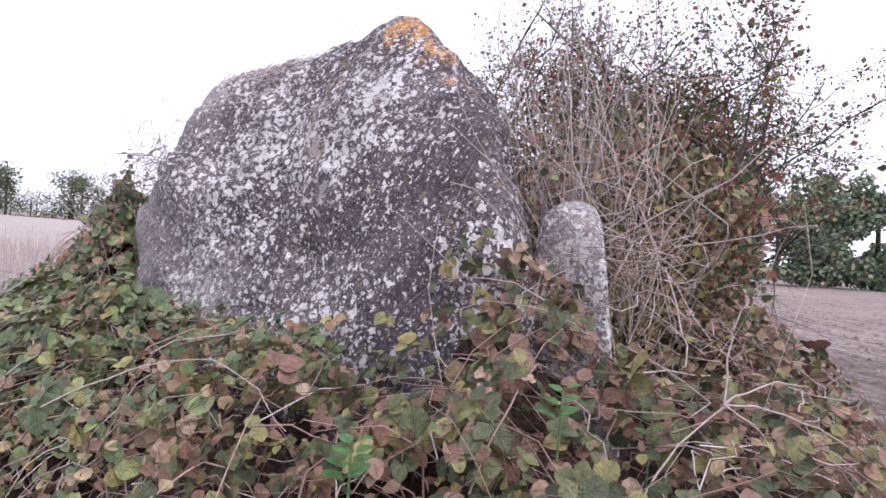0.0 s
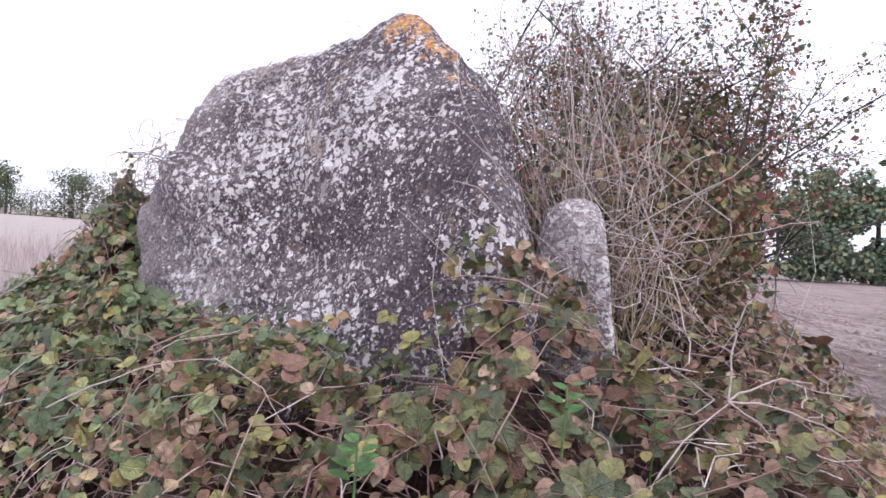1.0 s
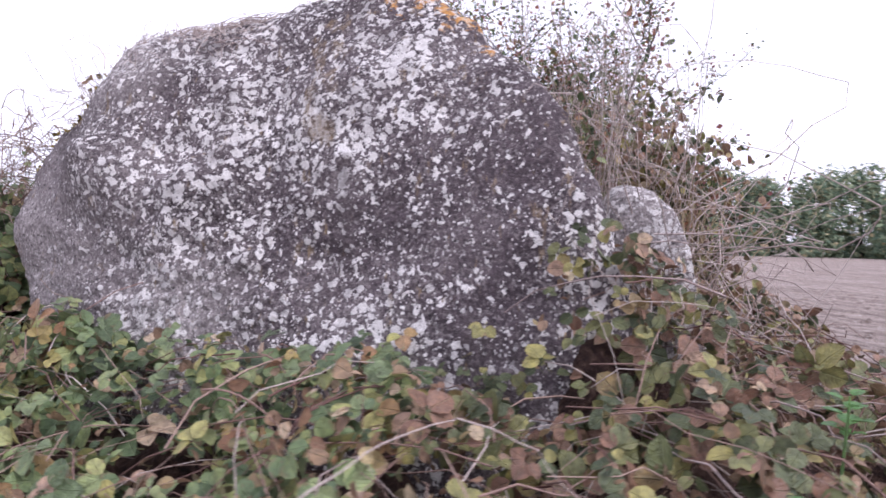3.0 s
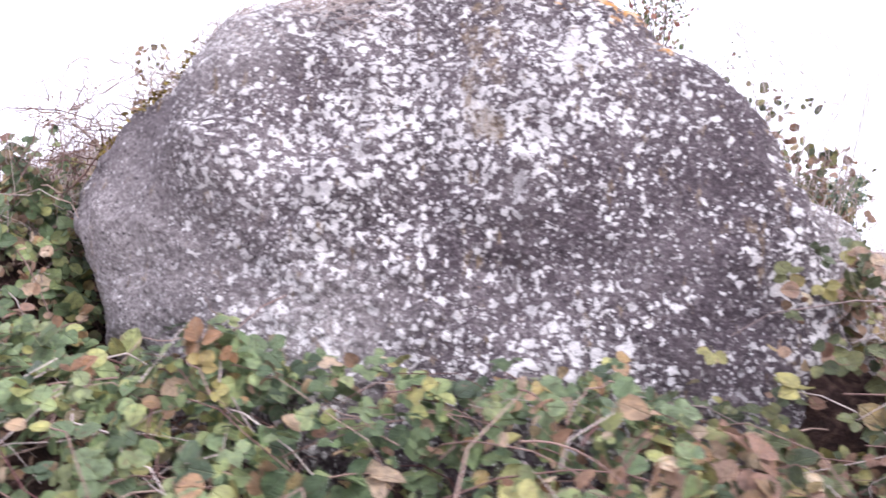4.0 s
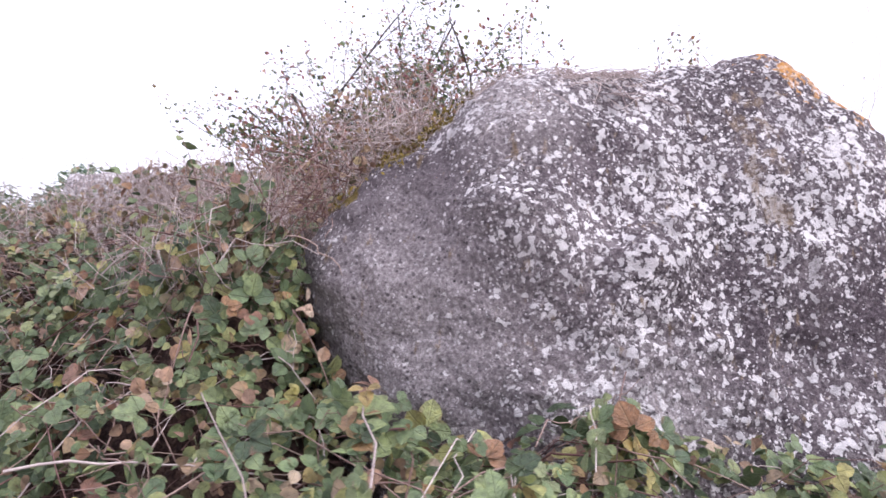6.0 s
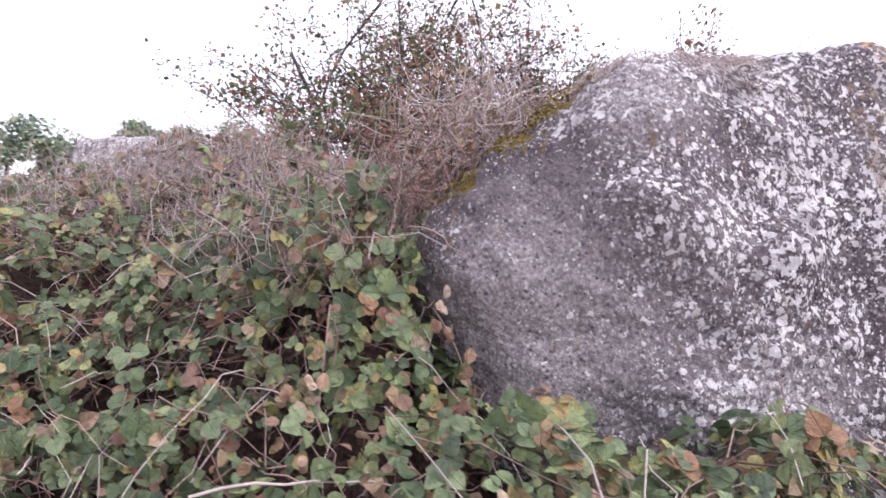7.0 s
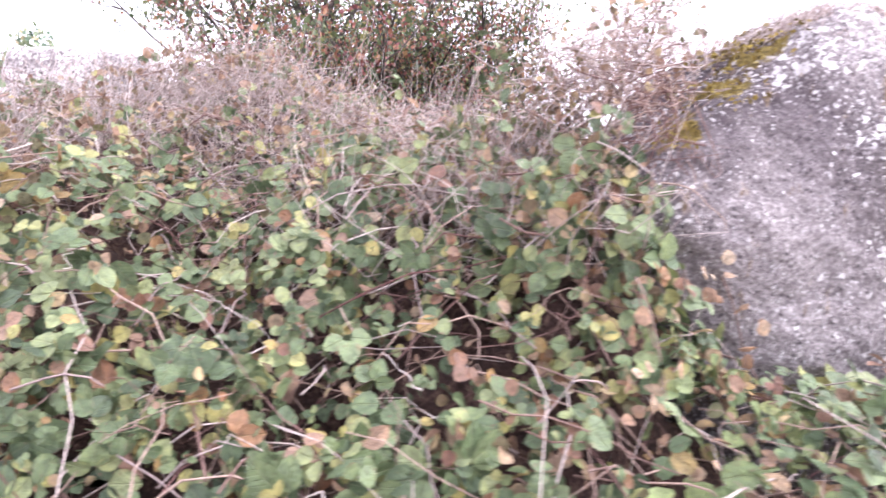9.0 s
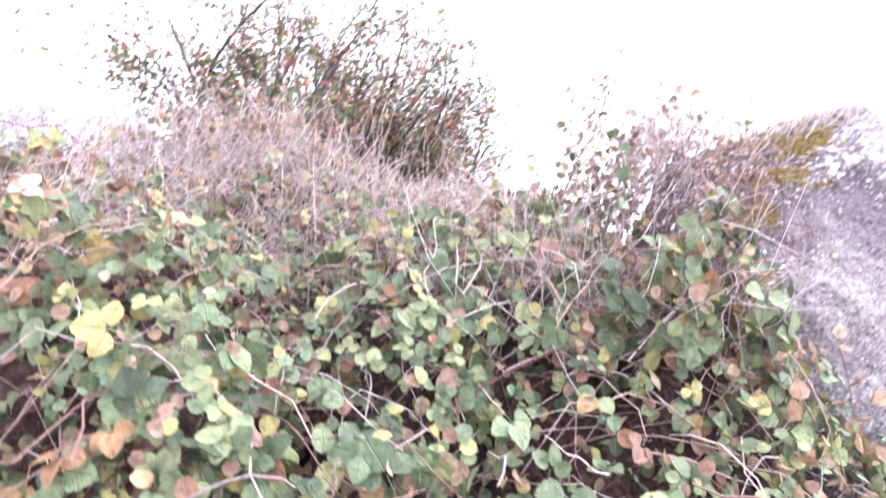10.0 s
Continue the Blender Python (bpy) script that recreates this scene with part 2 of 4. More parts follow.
M_LEAF_FRESH = leaf_material("fresh_bramble_leaf", [(0.0, (0.075, 0.115, 0.060)), (0.35, (0.170, 0.235, 0.115)), (0.70, (0.275, 0.330, 0.150)), (0.86, (0.400, 0.385, 0.150)), (0.92, (0.310, 0.180, 0.095)), (1.0, (0.500, 0.390, 0.290))])
RUSSET = [(0, (0.053, 0.069, 0.036)), (0.25, (0.104, 0.123, 0.058)), (0.48, (0.203, 0.203, 0.085)), (0.62, (0.347, 0.309, 0.112)), (0.72, (0.185, 0.097, 0.069)), (0.84, (0.271, 0.155, 0.112)), (0.95, (0.370, 0.248, 0.181)), (1, (0.543, 0.444, 0.308))]
M_LEAF_RUSSET = leaf_material("russet_bramble_leaf", RUSSET)
M_LEAF_ONE = leaf_material("single_bramble_leaf", BRAMBLE, whole=True)
M_LEAF_TWO = leaf_material("single_russet_leaf", RUSSET, whole=True)
M_DRY = leaf_material("withered_leaf", DRY, 0.2, 0.8)
M_THORN = leaf_material("hawthorn_leaf", THORN, 0.2, veins=False)
M_HEDGE_GREEN = leaf_material("hedgerow_leaf", [(0.0, (0.05, 0.075, 0.04)), (0.5, (0.09, 0.125, 0.065)), (1.0, (0.16, 0.18, 0.09))], 0.1, 0.7, veins=False)
M_HAZY_HEDGE = leaf_material("hazy_hedge_leaf", HAZY_HEDGE, 0.1, 0.7, veins=False)
M_CANE = cane_material("bramble_cane", (0.12, 0.052, 0.050), (0.42, 0.31, 0.26))
M_DEAD = cane_material("dead_stem", (0.30, 0.23, 0.22), (0.70, 0.61, 0.57))
M_STRAW = cane_material("dry_grass", (0.30, 0.235, 0.14), (0.55, 0.46, 0.31))
M_BARK = cane_material("bark", (0.05, 0.042, 0.038), (0.12, 0.10, 0.09))


def shaded_inside_material():
    m = Nodes("shaded_bramble_inside", 0.95)
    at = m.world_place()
    # brown of dead stems, with the bushes' inner shade put into it
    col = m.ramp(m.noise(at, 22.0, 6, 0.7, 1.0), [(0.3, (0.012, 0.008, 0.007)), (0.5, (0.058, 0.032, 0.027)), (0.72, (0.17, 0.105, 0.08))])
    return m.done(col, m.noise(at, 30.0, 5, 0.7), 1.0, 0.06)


def ground_material():
    m = Nodes("field_soil_and_stubble", 0.95)
    at = m.world_place()
    x = m.axis(at, 0)
    soil = m.ramp(m.noise(at, 5.0, 9, 0.75), [(0.32, (0.13, 0.10, 0.088)), (0.48, (0.31, 0.255, 0.235)), (0.60, (0.42, 0.36, 0.335)), (0.74, (0.62, 0.56, 0.53))])
    drill = m.noise(m.stretch(at, 3.2, 0.22, 1.0), 1.0, 4, 0.6, 0.3)
    soil = m.mix(0.75, soil, m.ramp(drill, [(0.36, (0.50, 0.46, 0.45)), (0.62, (1.2, 1.18, 1.16))]), "MULTIPLY")
    patch = m.noise(at, 0.35, 4, 0.6)
    soil = m.mix(0.6, soil, m.ramp(patch, [(0.35, (0.78, 0.74, 0.72)), (0.65, (1.12, 1.11, 1.1))]), "MULTIPLY")
    flint = m.step(m.cells(at, 7.0).outputs["Distance"], 0.16, 0.09)
    soil = m.mix(m.math("MULTIPLY", flint, 0.75), soil, (0.66, 0.62, 0.59))
    straw = m.ramp(m.noise(m.stretch(at, 3.0, 3.0, 1.0), 4.0, 8, 0.75), [(0.3, (0.23, 0.185, 0.16)), (0.5, (0.42, 0.36, 0.325)), (0.7, (0.58, 0.52, 0.48))])
    col = m.mix(m.step(x, -2.0, 1.5), straw, soil)
    return m.done(col, m.math("ADD", m.noise(at, 6.0, 9, 0.75), drill), 1.0, 0.12)


M_SHADED_INSIDE = shaded_inside_material()
M_GROUND = ground_material()


# ---- mesh helpers ----
def big_mesh(name, verts, tris, material, parent=None, label="", smooth=False, blade=None):
    """Fast mesh from numpy arrays of vertices and faces; blade: the leaf's own outline, repeated, kept for its veins."""
    me = bpy.data.meshes.new(name)
    v, f = np.asarray(verts, np.float32), np.asarray(tris, np.int32)
    me.vertices.add(len(v))
    me.vertices.foreach_set("co", v.ravel())
    me.loops.add(f.size)
    me.loops.foreach_set("vertex_index", f.ravel())
    me.polygons.add(len(f))
    me.polygons.foreach_set("loop_start", np.arange(0, f.size, f.shape[1], dtype=np.int32))
    if smooth:
        me.polygons.foreach_set("use_smooth", np.ones(len(f), bool))
    me.materials.append(material)
    me.update(calc_edges=True)
    if blade is not None:
        at = me.attributes.new("blade", "FLOAT_VECTOR", "POINT")
        at.data.foreach_set("vector", np.tile(blade, (len(v) // len(blade), 1)).astype(np.float32).ravel())
    ob = new(name, me)
    if parent is not None:
        ob.parent = parent
    if label:
        tagged(ob, label)
    return ob


RNG = np.random.default_rng(7)


def smooth(x, lo, hi):
    t = np.clip((x - lo) / (hi - lo), 0, 1)
    return t * t * (3 - 2 * t)


def tubes(paths, radii, sides=4):
    """Tapered tubes along polylines: (n, k, 3) points and (n, k) radii."""
    p, r = np.asarray(paths, float), np.asarray(radii, float)
    n, k, _ = p.shape
    d = np.gradient(p, axis=1)
    d /= np.linalg.norm(d, axis=2, keepdims=True) + 1e-9
    ref = np.where(np.abs(d[..., 2:3]) > 0.9, np.array([1.0, 0, 0]), np.array([0, 0, 1.0]))
    a = np.cross(d, ref)
    a /= np.linalg.norm(a, axis=2, keepdims=True) + 1e-9
    b = np.cross(d, a)
    ang = np.arange(sides) * 2 * np.pi / sides
    v = p[:, :, None] + r[:, :, None, None] * (np.cos(ang)[None, None, :, None] * a[:, :, None] + np.sin(ang)[None, None, :, None] * b[:, :, None])
    base = (np.arange(n)[:, None, None] * k + np.arange(k - 1)[None, :, None]) * sides
    s = np.arange(sides)[None, None]
    s2 = (s + 1) % sides
    quads = np.stack([base + s, base + s2, base + sides + s2, base + sides + s], -1).reshape(-1, 4)
    return v.reshape(-1, 3), quads


def axes_from(normal, spin):
    """Two axes square to each normal, turned by spin."""
    n = normal / (np.linalg.norm(normal, axis=1, keepdims=True) + 1e-9)
    ref = np.where(np.abs(n[:, 2:3]) > 0.95, np.array([[1.0, 0, 0]]), np.array([[0, 0, 1.0]]))
    a = np.cross(n, ref)
    a /= np.linalg.norm(a, axis=1, keepdims=True)
    b = np.cross(n, a)
    c, s = np.cos(spin)[:, None], np.sin(spin)[:, None]
    return c * a + s * b, -s * a + c * b, n


# one leaflet: ovate, folded along the midrib, tip bent down; x across, y along, z up
LEAFLET = np.array([(0, 0, 0), (0, .45, -.02), (0, 1, -.15), (-.22, .06, .05), (-.40, .28, .11), (-.43, .55, .10), (-.27, .83, .01), (.22, .06, .05), (.40, .28, .11), (.43, .55, .10), (.27, .83, .01)])
LEAFLET_F = np.array([(0, 1, 3), (3, 1, 4), (4, 1, 5), (1, 2, 5), (5, 2, 6), (0, 7, 1), (7, 8, 1), (8, 9, 1), (1, 9, 2), (9, 10, 2)])
SPRIG = np.array([(0, 0, 0), (-.3, .5, .06), (0, 1, -.05), (.3, .5, .06)])
SPRIG_F = np.array([(0, 2, 1), (0, 3, 2)])


def leaves(at, normal, spin, size, shape=LEAFLET, faces=LEAFLET_F, wide=None):
    """Leaves at the places given, one island each."""
    x, y, z = axes_from(normal, spin)
    w = np.ones(len(at)) if wide is None else wide
    v = at[:, None] + size[:, None, None] * (shape[None, :, 0:1] * w[:, None, None] * x[:, None] + shape[None, :, 1:2] * y[:, None] + shape[None, :, 2:3] * z[:, None])
    f = faces[None] + (np.arange(len(at)) * len(shape))[:, None, None]
    return v.reshape(-1, 3), f.reshape(-1, faces.shape[1])


def trifoliate(at, normal, spin, size):
    """Three leaflets round each place: a terminal one and two at the sides."""
    vs, fs, k = [], [], 0
    for turn, scale in ((0.0, 1.0), (1.25, 0.82), (-1.25, 0.82)):
        nn = normal + RNG.normal(0, 0.22, normal.shape)
        x, y, _ = axes_from(normal, spin + turn)
        v, f = leaves(at + 0.12 * size[:, None] * y, nn, spin + turn + RNG.normal(0, 0.15, len(at)), size * scale, wide=RNG.uniform(0.85, 1.15, len(at)))
        vs.append(v), fs.append(f + k)
        k += len(v)
    return np.concatenate(vs), np.concatenate(fs)


# ---- the standing stones ----
U, N = np.array((-0.810, 0.587)), np.array((-0.587, -0.810))   # along the main face to the west, and out of it


class Boulder:
    """A worn block: the soft meeting of a few planes, given as (across, out, up) normals and a point (across, out, up)."""

    def __init__(self, centre, planes, bumps=(), soft=16.0, rough=1.0, seed=0.0):
        self.c, self.soft, self.rough, self.seed = np.array(centre), soft, rough, seed
        self.nrm, self.h = [], []
        for nu, nw, nz, pu, pw, pz in planes:
            n = np.array((nu, nw, nz), float)
            n /= np.linalg.norm(n)
            self.nrm.append(n)
            self.h.append(float(n @ (np.array((pu, pw, pz)) - self.c)))
        self.nrm, self.h = np.array(self.nrm), np.array(self.h)
        self.bumps = bumps

    def radius(self, d):
        q = np.maximum(d @ self.nrm.T, 1e-4) / self.h
        r = (q ** self.soft).sum(1) ** (-1 / self.soft)
        for du, dw, dz, amount, width in self.bumps:
            b = np.array((du, dw, dz), float)
            b /= np.linalg.norm(b)
            r = r + amount * np.exp((d @ b - 1) / (width * width))
        return r

    def local(self, p):
        return np.stack([p[:, :2] @ U, p[:, :2] @ N, p[:, 2]], 1) - self.c

    def inside(self, p, margin=0.0):
        q = self.local(p)
        r = np.linalg.norm(q, axis=1)
        return r < self.radius(q / (r[:, None] + 1e-9)) + margin

    def build(self, name, material, rings=340, around=520):
        th = np.linspace(0.0, np.pi, rings)
        ph = np.linspace(0, 2 * np.pi, around, endpoint=False)
        T, P = np.meshgrid(th, ph, indexing="ij")
        d = np.stack([np.sin(T) * np.cos(P), np.sin(T) * np.sin(P), np.cos(T)], -1).reshape(-1, 3)
        q = self.c + d * self.radius(d)[:, None]
        xyz = np.column_stack([q[:, :1] * U + q[:, 1:2] * N, q[:, 2]])
        dw = np.column_stack([d[:, :1] * U + d[:, 1:2] * N, d[:, 2]])
        out = np.empty(len(xyz))
        for i, p in enumerate(xyz):
            v = Vector(p) + Vector((self.seed, 0, 0))
            ledge = noise.noise(Vector((v.x * 1.5 + v.z * 2.2, v.y * 1.5, v.z * 7.0 - v.x * 3.0)))
            out[i] = -0.012 + (0.032 * noise.noise(v * 1.7) + 0.036 * noise.noise(v * 4.1) + 0.020 * noise.noise(v * 10.0) + 0.022 * abs(ledge)
                      + 0.011 * noise.noise(v * 24.0) + 0.006 * noise.noise(v * 50.0) - 0.04 * max(0.0, noise.noise(v * 6.0) - 0.30))
        xyz = xyz + dw * (out * self.rough)[:, None]
        i, j = np.meshgrid(np.arange(rings - 1), np.arange(around), indexing="ij")
        a, b = i * around + j, i * around + (j + 1) % around
        quads = np.stack([a, a + around, b + around, b], -1).reshape(-1, 4)
        return big_mesh(name, xyz, quads, material, smooth=True)


MAIN = Boulder((2.6, -2.70, 1.2), [
    (0.007, 0.967, 0.254, 2.605, -1.998, 1.384),     # the main face, leaning back
    (0.010, 0.788, 0.615, 2.611, -1.892, 1.830),     # its upper part
    (0.302, 0.930, -0.060, 3.550, -2.068, 1.475),    # west facet beyond the ridge
    (0.400, 0.808, 0.432, 3.026, -1.838, 1.661),     # shoulder above it
    (0.916, -0.398, 0.058, 3.770, -3.208, 1.275),    # west end
    (0.797, 0.521, -0.305, 3.531, -2.092, 0.843),    # undercut of the west end
    (0.726, -0.065, 0.685, 3.597, -2.789, 2.141),    # west shoulder
    (0.473, 0.673, 0.568, 3.237, -1.793, 1.965),     # worn corner of the ridge
    (0.254, -0.147, 0.956, 2.934, -2.893, 2.455),    # long top
    (-0.450, -0.280, 0.848, 1.924, -3.121, 2.474),   # slope east of the peak
    (-0.498, -0.015, 0.867, 1.767, -2.725, 2.651),
    (-0.888, -0.388, 0.247, 1.485, -3.188, 1.510),   # east end
    (-0.680, 0.723, 0.125, 1.546, -1.580, 1.393),    # east facet of the face
    (-0.303, -0.949, 0.089, 2.346, -3.495, 1.274), (0.361, -0.927, 0.103, 2.951, -3.602, 1.300), (0.0, -0.753, 0.658, 2.601, -3.657, 2.035),
    (0, 0, -1, 2.6, -2.70, -0.35),
], bumps=[(-0.32, 0.0, 0.95, 0.096, 0.120), (0.56, 0.61, 0.58, 0.155, 0.120), (-0.08, 0.49, 0.89, -0.056, 0.120), (-0.22, 0.75, 0.63, -0.093, 0.138),
          (-0.64, 0.74, 0.23, -0.115, 0.155), (-0.73, 0.16, 0.66, -0.134, 0.169), (0.52, 0.37, 0.80, 0.065, 0.120), (0.19, 0.81, 0.62, 0.081, 0.120),
          (-0.10, 0.46, 0.88, -0.053, 0.120)], soft=32.0)
SMALL = Boulder((0.93, -2.52, 1.05), [
    (0.1, 1.0, 0.08, 0.95, -2.36, 1.4), (-0.9, -0.35, 0.12, 0.79, -2.45, 1.3), (1.0, 0.1, 0.1, 1.18, -2.5, 1.3),
    (-0.66, 0.1, 0.75, 0.85, -2.5, 1.70), (0.30, 0.1, 0.95, 1.02, -2.5, 1.80), (0, -1, 0.1, 0.95, -2.72, 1.3), (0, 0, -1, 0.9, -2.5, -0.2),
], soft=10.0, rough=0.6, seed=11.0)
FAR = Boulder((6.1, -5.3, 0.9), [
    (0.1, 1.0, 0.15, 6.1, -4.95, 1.3), (1.0, 0.1, 0.12, 6.62, -5.2, 1.3), (-1.0, 0.1, 0.1, 5.6, -5.2, 1.3),
    (0.15, 0.1, 1.0, 6.1, -5.2, 2.15), (0, -1, 0.1, 6.1, -5.9, 1.3), (0, 0, -1, 6.1, -5.3, -0.3),
], soft=12.0, seed=23.0)
tagged(MAIN.build("standing_stone", M_STONE), "huge grey standing stone blotched with white and orange lichen", "standing stone")
tagged(SMALL.build("small_stone", M_STONE_SMALL, 90, 120), "small pale upright stone beside the huge one, in dry brambles", "stone")
tagged(FAR.build("second_stone", M_STONE_FAR, 120, 160), "pale grey stone block half buried in dry brambles", "stone")
STONES = (MAIN, SMALL, FAR)


def outside_stones(p, margin=0.0):
    ok = np.ones(len(p), bool)
    for s in STONES:
        ok &= ~s.inside(p, margin)
    return ok


# ---- ground ----
WAY = np.array([(3.0, -1.6), (1.2, -0.6), (0.0, 0.0), (-1.3, 0.75), (-2.5, 1.70), (-3.45, 2.60), (-3.85, 3.50), (-4.35, 4.55), (-5.2, 6.5), (-5.6, 9.0)])   # the trodden way round the thicket


def from_way(x, y):
    """Distance from the trodden way, positive on the stones' side."""
    p = np.stack([x, y], -1)
    best = np.full(x.shape, 1e9)
    sign = np.ones(x.shape)
    for a, b in zip(WAY[:-1], WAY[1:]):
        ab = b - a
        t = np.clip(((p - a) @ ab) / (ab @ ab), 0, 1)
        q = a + t[..., None] * ab
        d = np.linalg.norm(p - q, axis=-1)
        s = np.sign((p[..., 0] - a[0]) * ab[1] - (p[..., 1] - a[1]) * ab[0])
        near = d < best - 1e-9
        best = np.where(near, d, best)
        sign = np.where(near, s, sign)
    return best * sign


def hump(x, y, cx, cy, sx, sy):
    return np.exp(-((x - cx) / sx) ** 2 - ((y - cy) / sy) ** 2)


def thicket(x, y):
    """Height of the bramble canopy over the ground."""
    d = from_way(x, y)
    late = smooth(y, 3.2, 4.4)      # the edge is steeper to the west
    edge = smooth((d - 0.35 - 0.50 * late - 0.45 * smooth(y, 5.3, 6.6)) / (1.05 - 0.48 * late), 0.0, 1.0) * (1 - smooth(x - 0.15 * y, 0.9, 3.4)) * (1 - smooth(y, 9.0, 12.0)) * smooth(y, -0.6, 0.5)
    h = 1.0 * edge
    h = h + edge * (0.14 * hump(x, y, 0.0, 2.0, 1.0, 0.8) + 0.45 * hump(x, y, 0.35, 2.35, 0.30, 0.30) + 0.55 * hump(x, y, 1.5, 3.6, 0.8, 1.2)
                    + 0.58 * hump(x, y, -2.10, 5.05, 0.45, 0.55) + 0.70 * hump(x, y, -2.07, 4.40, 0.25, 0.32) + 0.40 * hump(x, y, -3.1, 6.6, 0.32, 0.8) + 0.26 * hump(x, y, -1.42, 3.05, 0.16, 0.16) + 0.70 * hump(x, y, -1.12, 4.62, 0.28, 0.28) + 0.30 * hump(x, y, -1.2, 5.05, 0.35, 0.35) + 1.15 * hump(x, y, -1.4, 7.2, 1.6, 1.5) + 0.75 * hump(x, y, 0.8, 6.0, 1.6, 1.6)
                    + 0.5 * hump(x, y, -0.9, 5.3, 0.7, 0.7) + 0.08 * hump(x, y, -1.5, 3.1, 0.8, 0.5))
    return h


def wobble(x, y):
    """Clumps and hollows of the canopy."""
    return (-0.10 * smooth(np.sin(4.7 * x + 2.1 * np.sin(2.6 * y)) * np.sin(5.3 * y - 1.1 * x), 0.45, 0.9) + 0.10 * np.sin(3.1 * x + 1.3 * y) * np.sin(2.3 * y - 0.7 * x + 1) + 0.085 * np.sin(7.3 * x + 2.0 + 1.5 * np.sin(3 * y)) * np.sin(6.1 * y + 4 + x)
            + 0.05 * np.sin(13.7 * x + 2.2 * y) * np.sin(12.1 * y - 3.0 * x))


def ground_height(x, y):
    return 0.35 * hump(x, y, 0.0, 4.5, 2.6, 3.6) - 2.6 * hump(x, y, 14.0, 110.0, 30.0, 50.0)


def build_ground():
    near = np.linspace(-14, 14, 113)
    far = np.array([16, 19, 23, 28, 35, 45, 60, 80, 110, 160, 250, 400, 700, 1200, 2000])
    line = np.concatenate([-far[::-1], near, far])
    X, Y = np.meshgrid(line, line, indexing="ij")
    rough = np.array([noise.noise(Vector((a * 1.7, b * 1.7, 0))) for a, b in zip(X.ravel(), Y.ravel())]).reshape(X.shape)
    Z = ground_height(X, Y) + 0.03 * rough * (np.hypot(X, Y) < 30)
    k = len(line)
    i, j = np.meshgrid(np.arange(k - 1), np.arange(k - 1), indexing="ij")
    a = i * k + j
    quads = np.stack([a, a + k, a + k + 1, a + 1], -1).reshape(-1, 4)
    ob = big_mesh("ground", np.stack([X, Y, Z], -1).reshape(-1, 3), quads, M_GROUND, smooth=True)
    tagged(ob, "pale ploughed field and dry stubble round the stones", "ground", kind="structure")


build_ground()


# ---- brambles ----
def canopy_normal(x, y):
    e = 0.05
    gx = (thicket(x + e, y) - thicket(x - e, y)) / (2 * e)
    gy = (thicket(x, y + e) - thicket(x, y - e)) / (2 * e)
    n = np.stack([-gx, -gy, np.ones_like(gx)], -1)
    return n


SEEDS = np.array([(0.0, 1.6), (1.6, 1.8), (-1.1, 2.4), (1.3, 3.8), (-2.0, 3.6), (-2.5, 4.8), (-2.9, 6.2), (-0.9, 6.2), (1.0, 6.5), (-1.5, 8.6), (3.2, 4.0)])
BUSH_LABELS = ["bramble bush with mottled green and russet leaves before the stone", "straggling bramble with bare pale twigs beside the field",
               "bramble bush with green and yellowing leaves under the stone", "tangled half-dead bramble climbing past the small stone",
               "low bright green bramble at the foot of the stone", "thick green bramble bush against the mossy stone end",
               "broad green bramble bush sloping up to dry stems", "withered brown bramble thicket behind the stones",
               "brown bramble thicket under the hawthorn", "dry bramble over the second stone", "low sparse bramble at the field edge"]


def scatter(count, dry):
    """Random places in the canopy: position, normal, bush number."""
    x, y = RNG.uniform(-5.2, 4.6, count), RNG.uniform(0.0, 11.0, count)
    h = thicket(x, y)
    n = canopy_normal(x, y)
    slope = np.linalg.norm(n, axis=1)
    keep = (h > 0.15) & (RNG.random(count) < np.minimum(slope, 3.0) / 3.0)
    brown = np.clip(0.15 + 0.75 * smooth(h, 1.5, 2.1) + 0.45 * smooth(x, 0.1, 1.2) + 0.45 * hump(x, y, -1.1, 1.7, 0.9, 0.7) + 0.38 * hump(x, y, -2.3, 3.95, 0.45, 0.5) + 0.5 * hump(x, y, -3.1, 6.4, 0.8, 0.8), 0, 0.92)
    keep &= (RNG.random(count) < brown) if dry else (RNG.random(count) > brown)
    keep &= RNG.random(count) < (1 - 0.6 * smooth(y - 0.3 * x, 6.0, 9.0))
    x, y, h, n, slope = x[keep], y[keep], h[keep], n[keep], slope[keep]
    n /= slope[:, None]
    deep = np.minimum(RNG.exponential(0.10, len(x)), 0.42)
    p = np.stack([x, y, h + wobble(x, y)], 1) - n * deep[:, None]
    ok = outside_stones(p, 0.03) & (p[:, 2] > 0.03)
    p, n = p[ok], n[ok]
    bush = np.argmin(np.linalg.norm(p[:, None, :2] - SEEDS[None], axis=2), axis=1)
    return p, n, bush


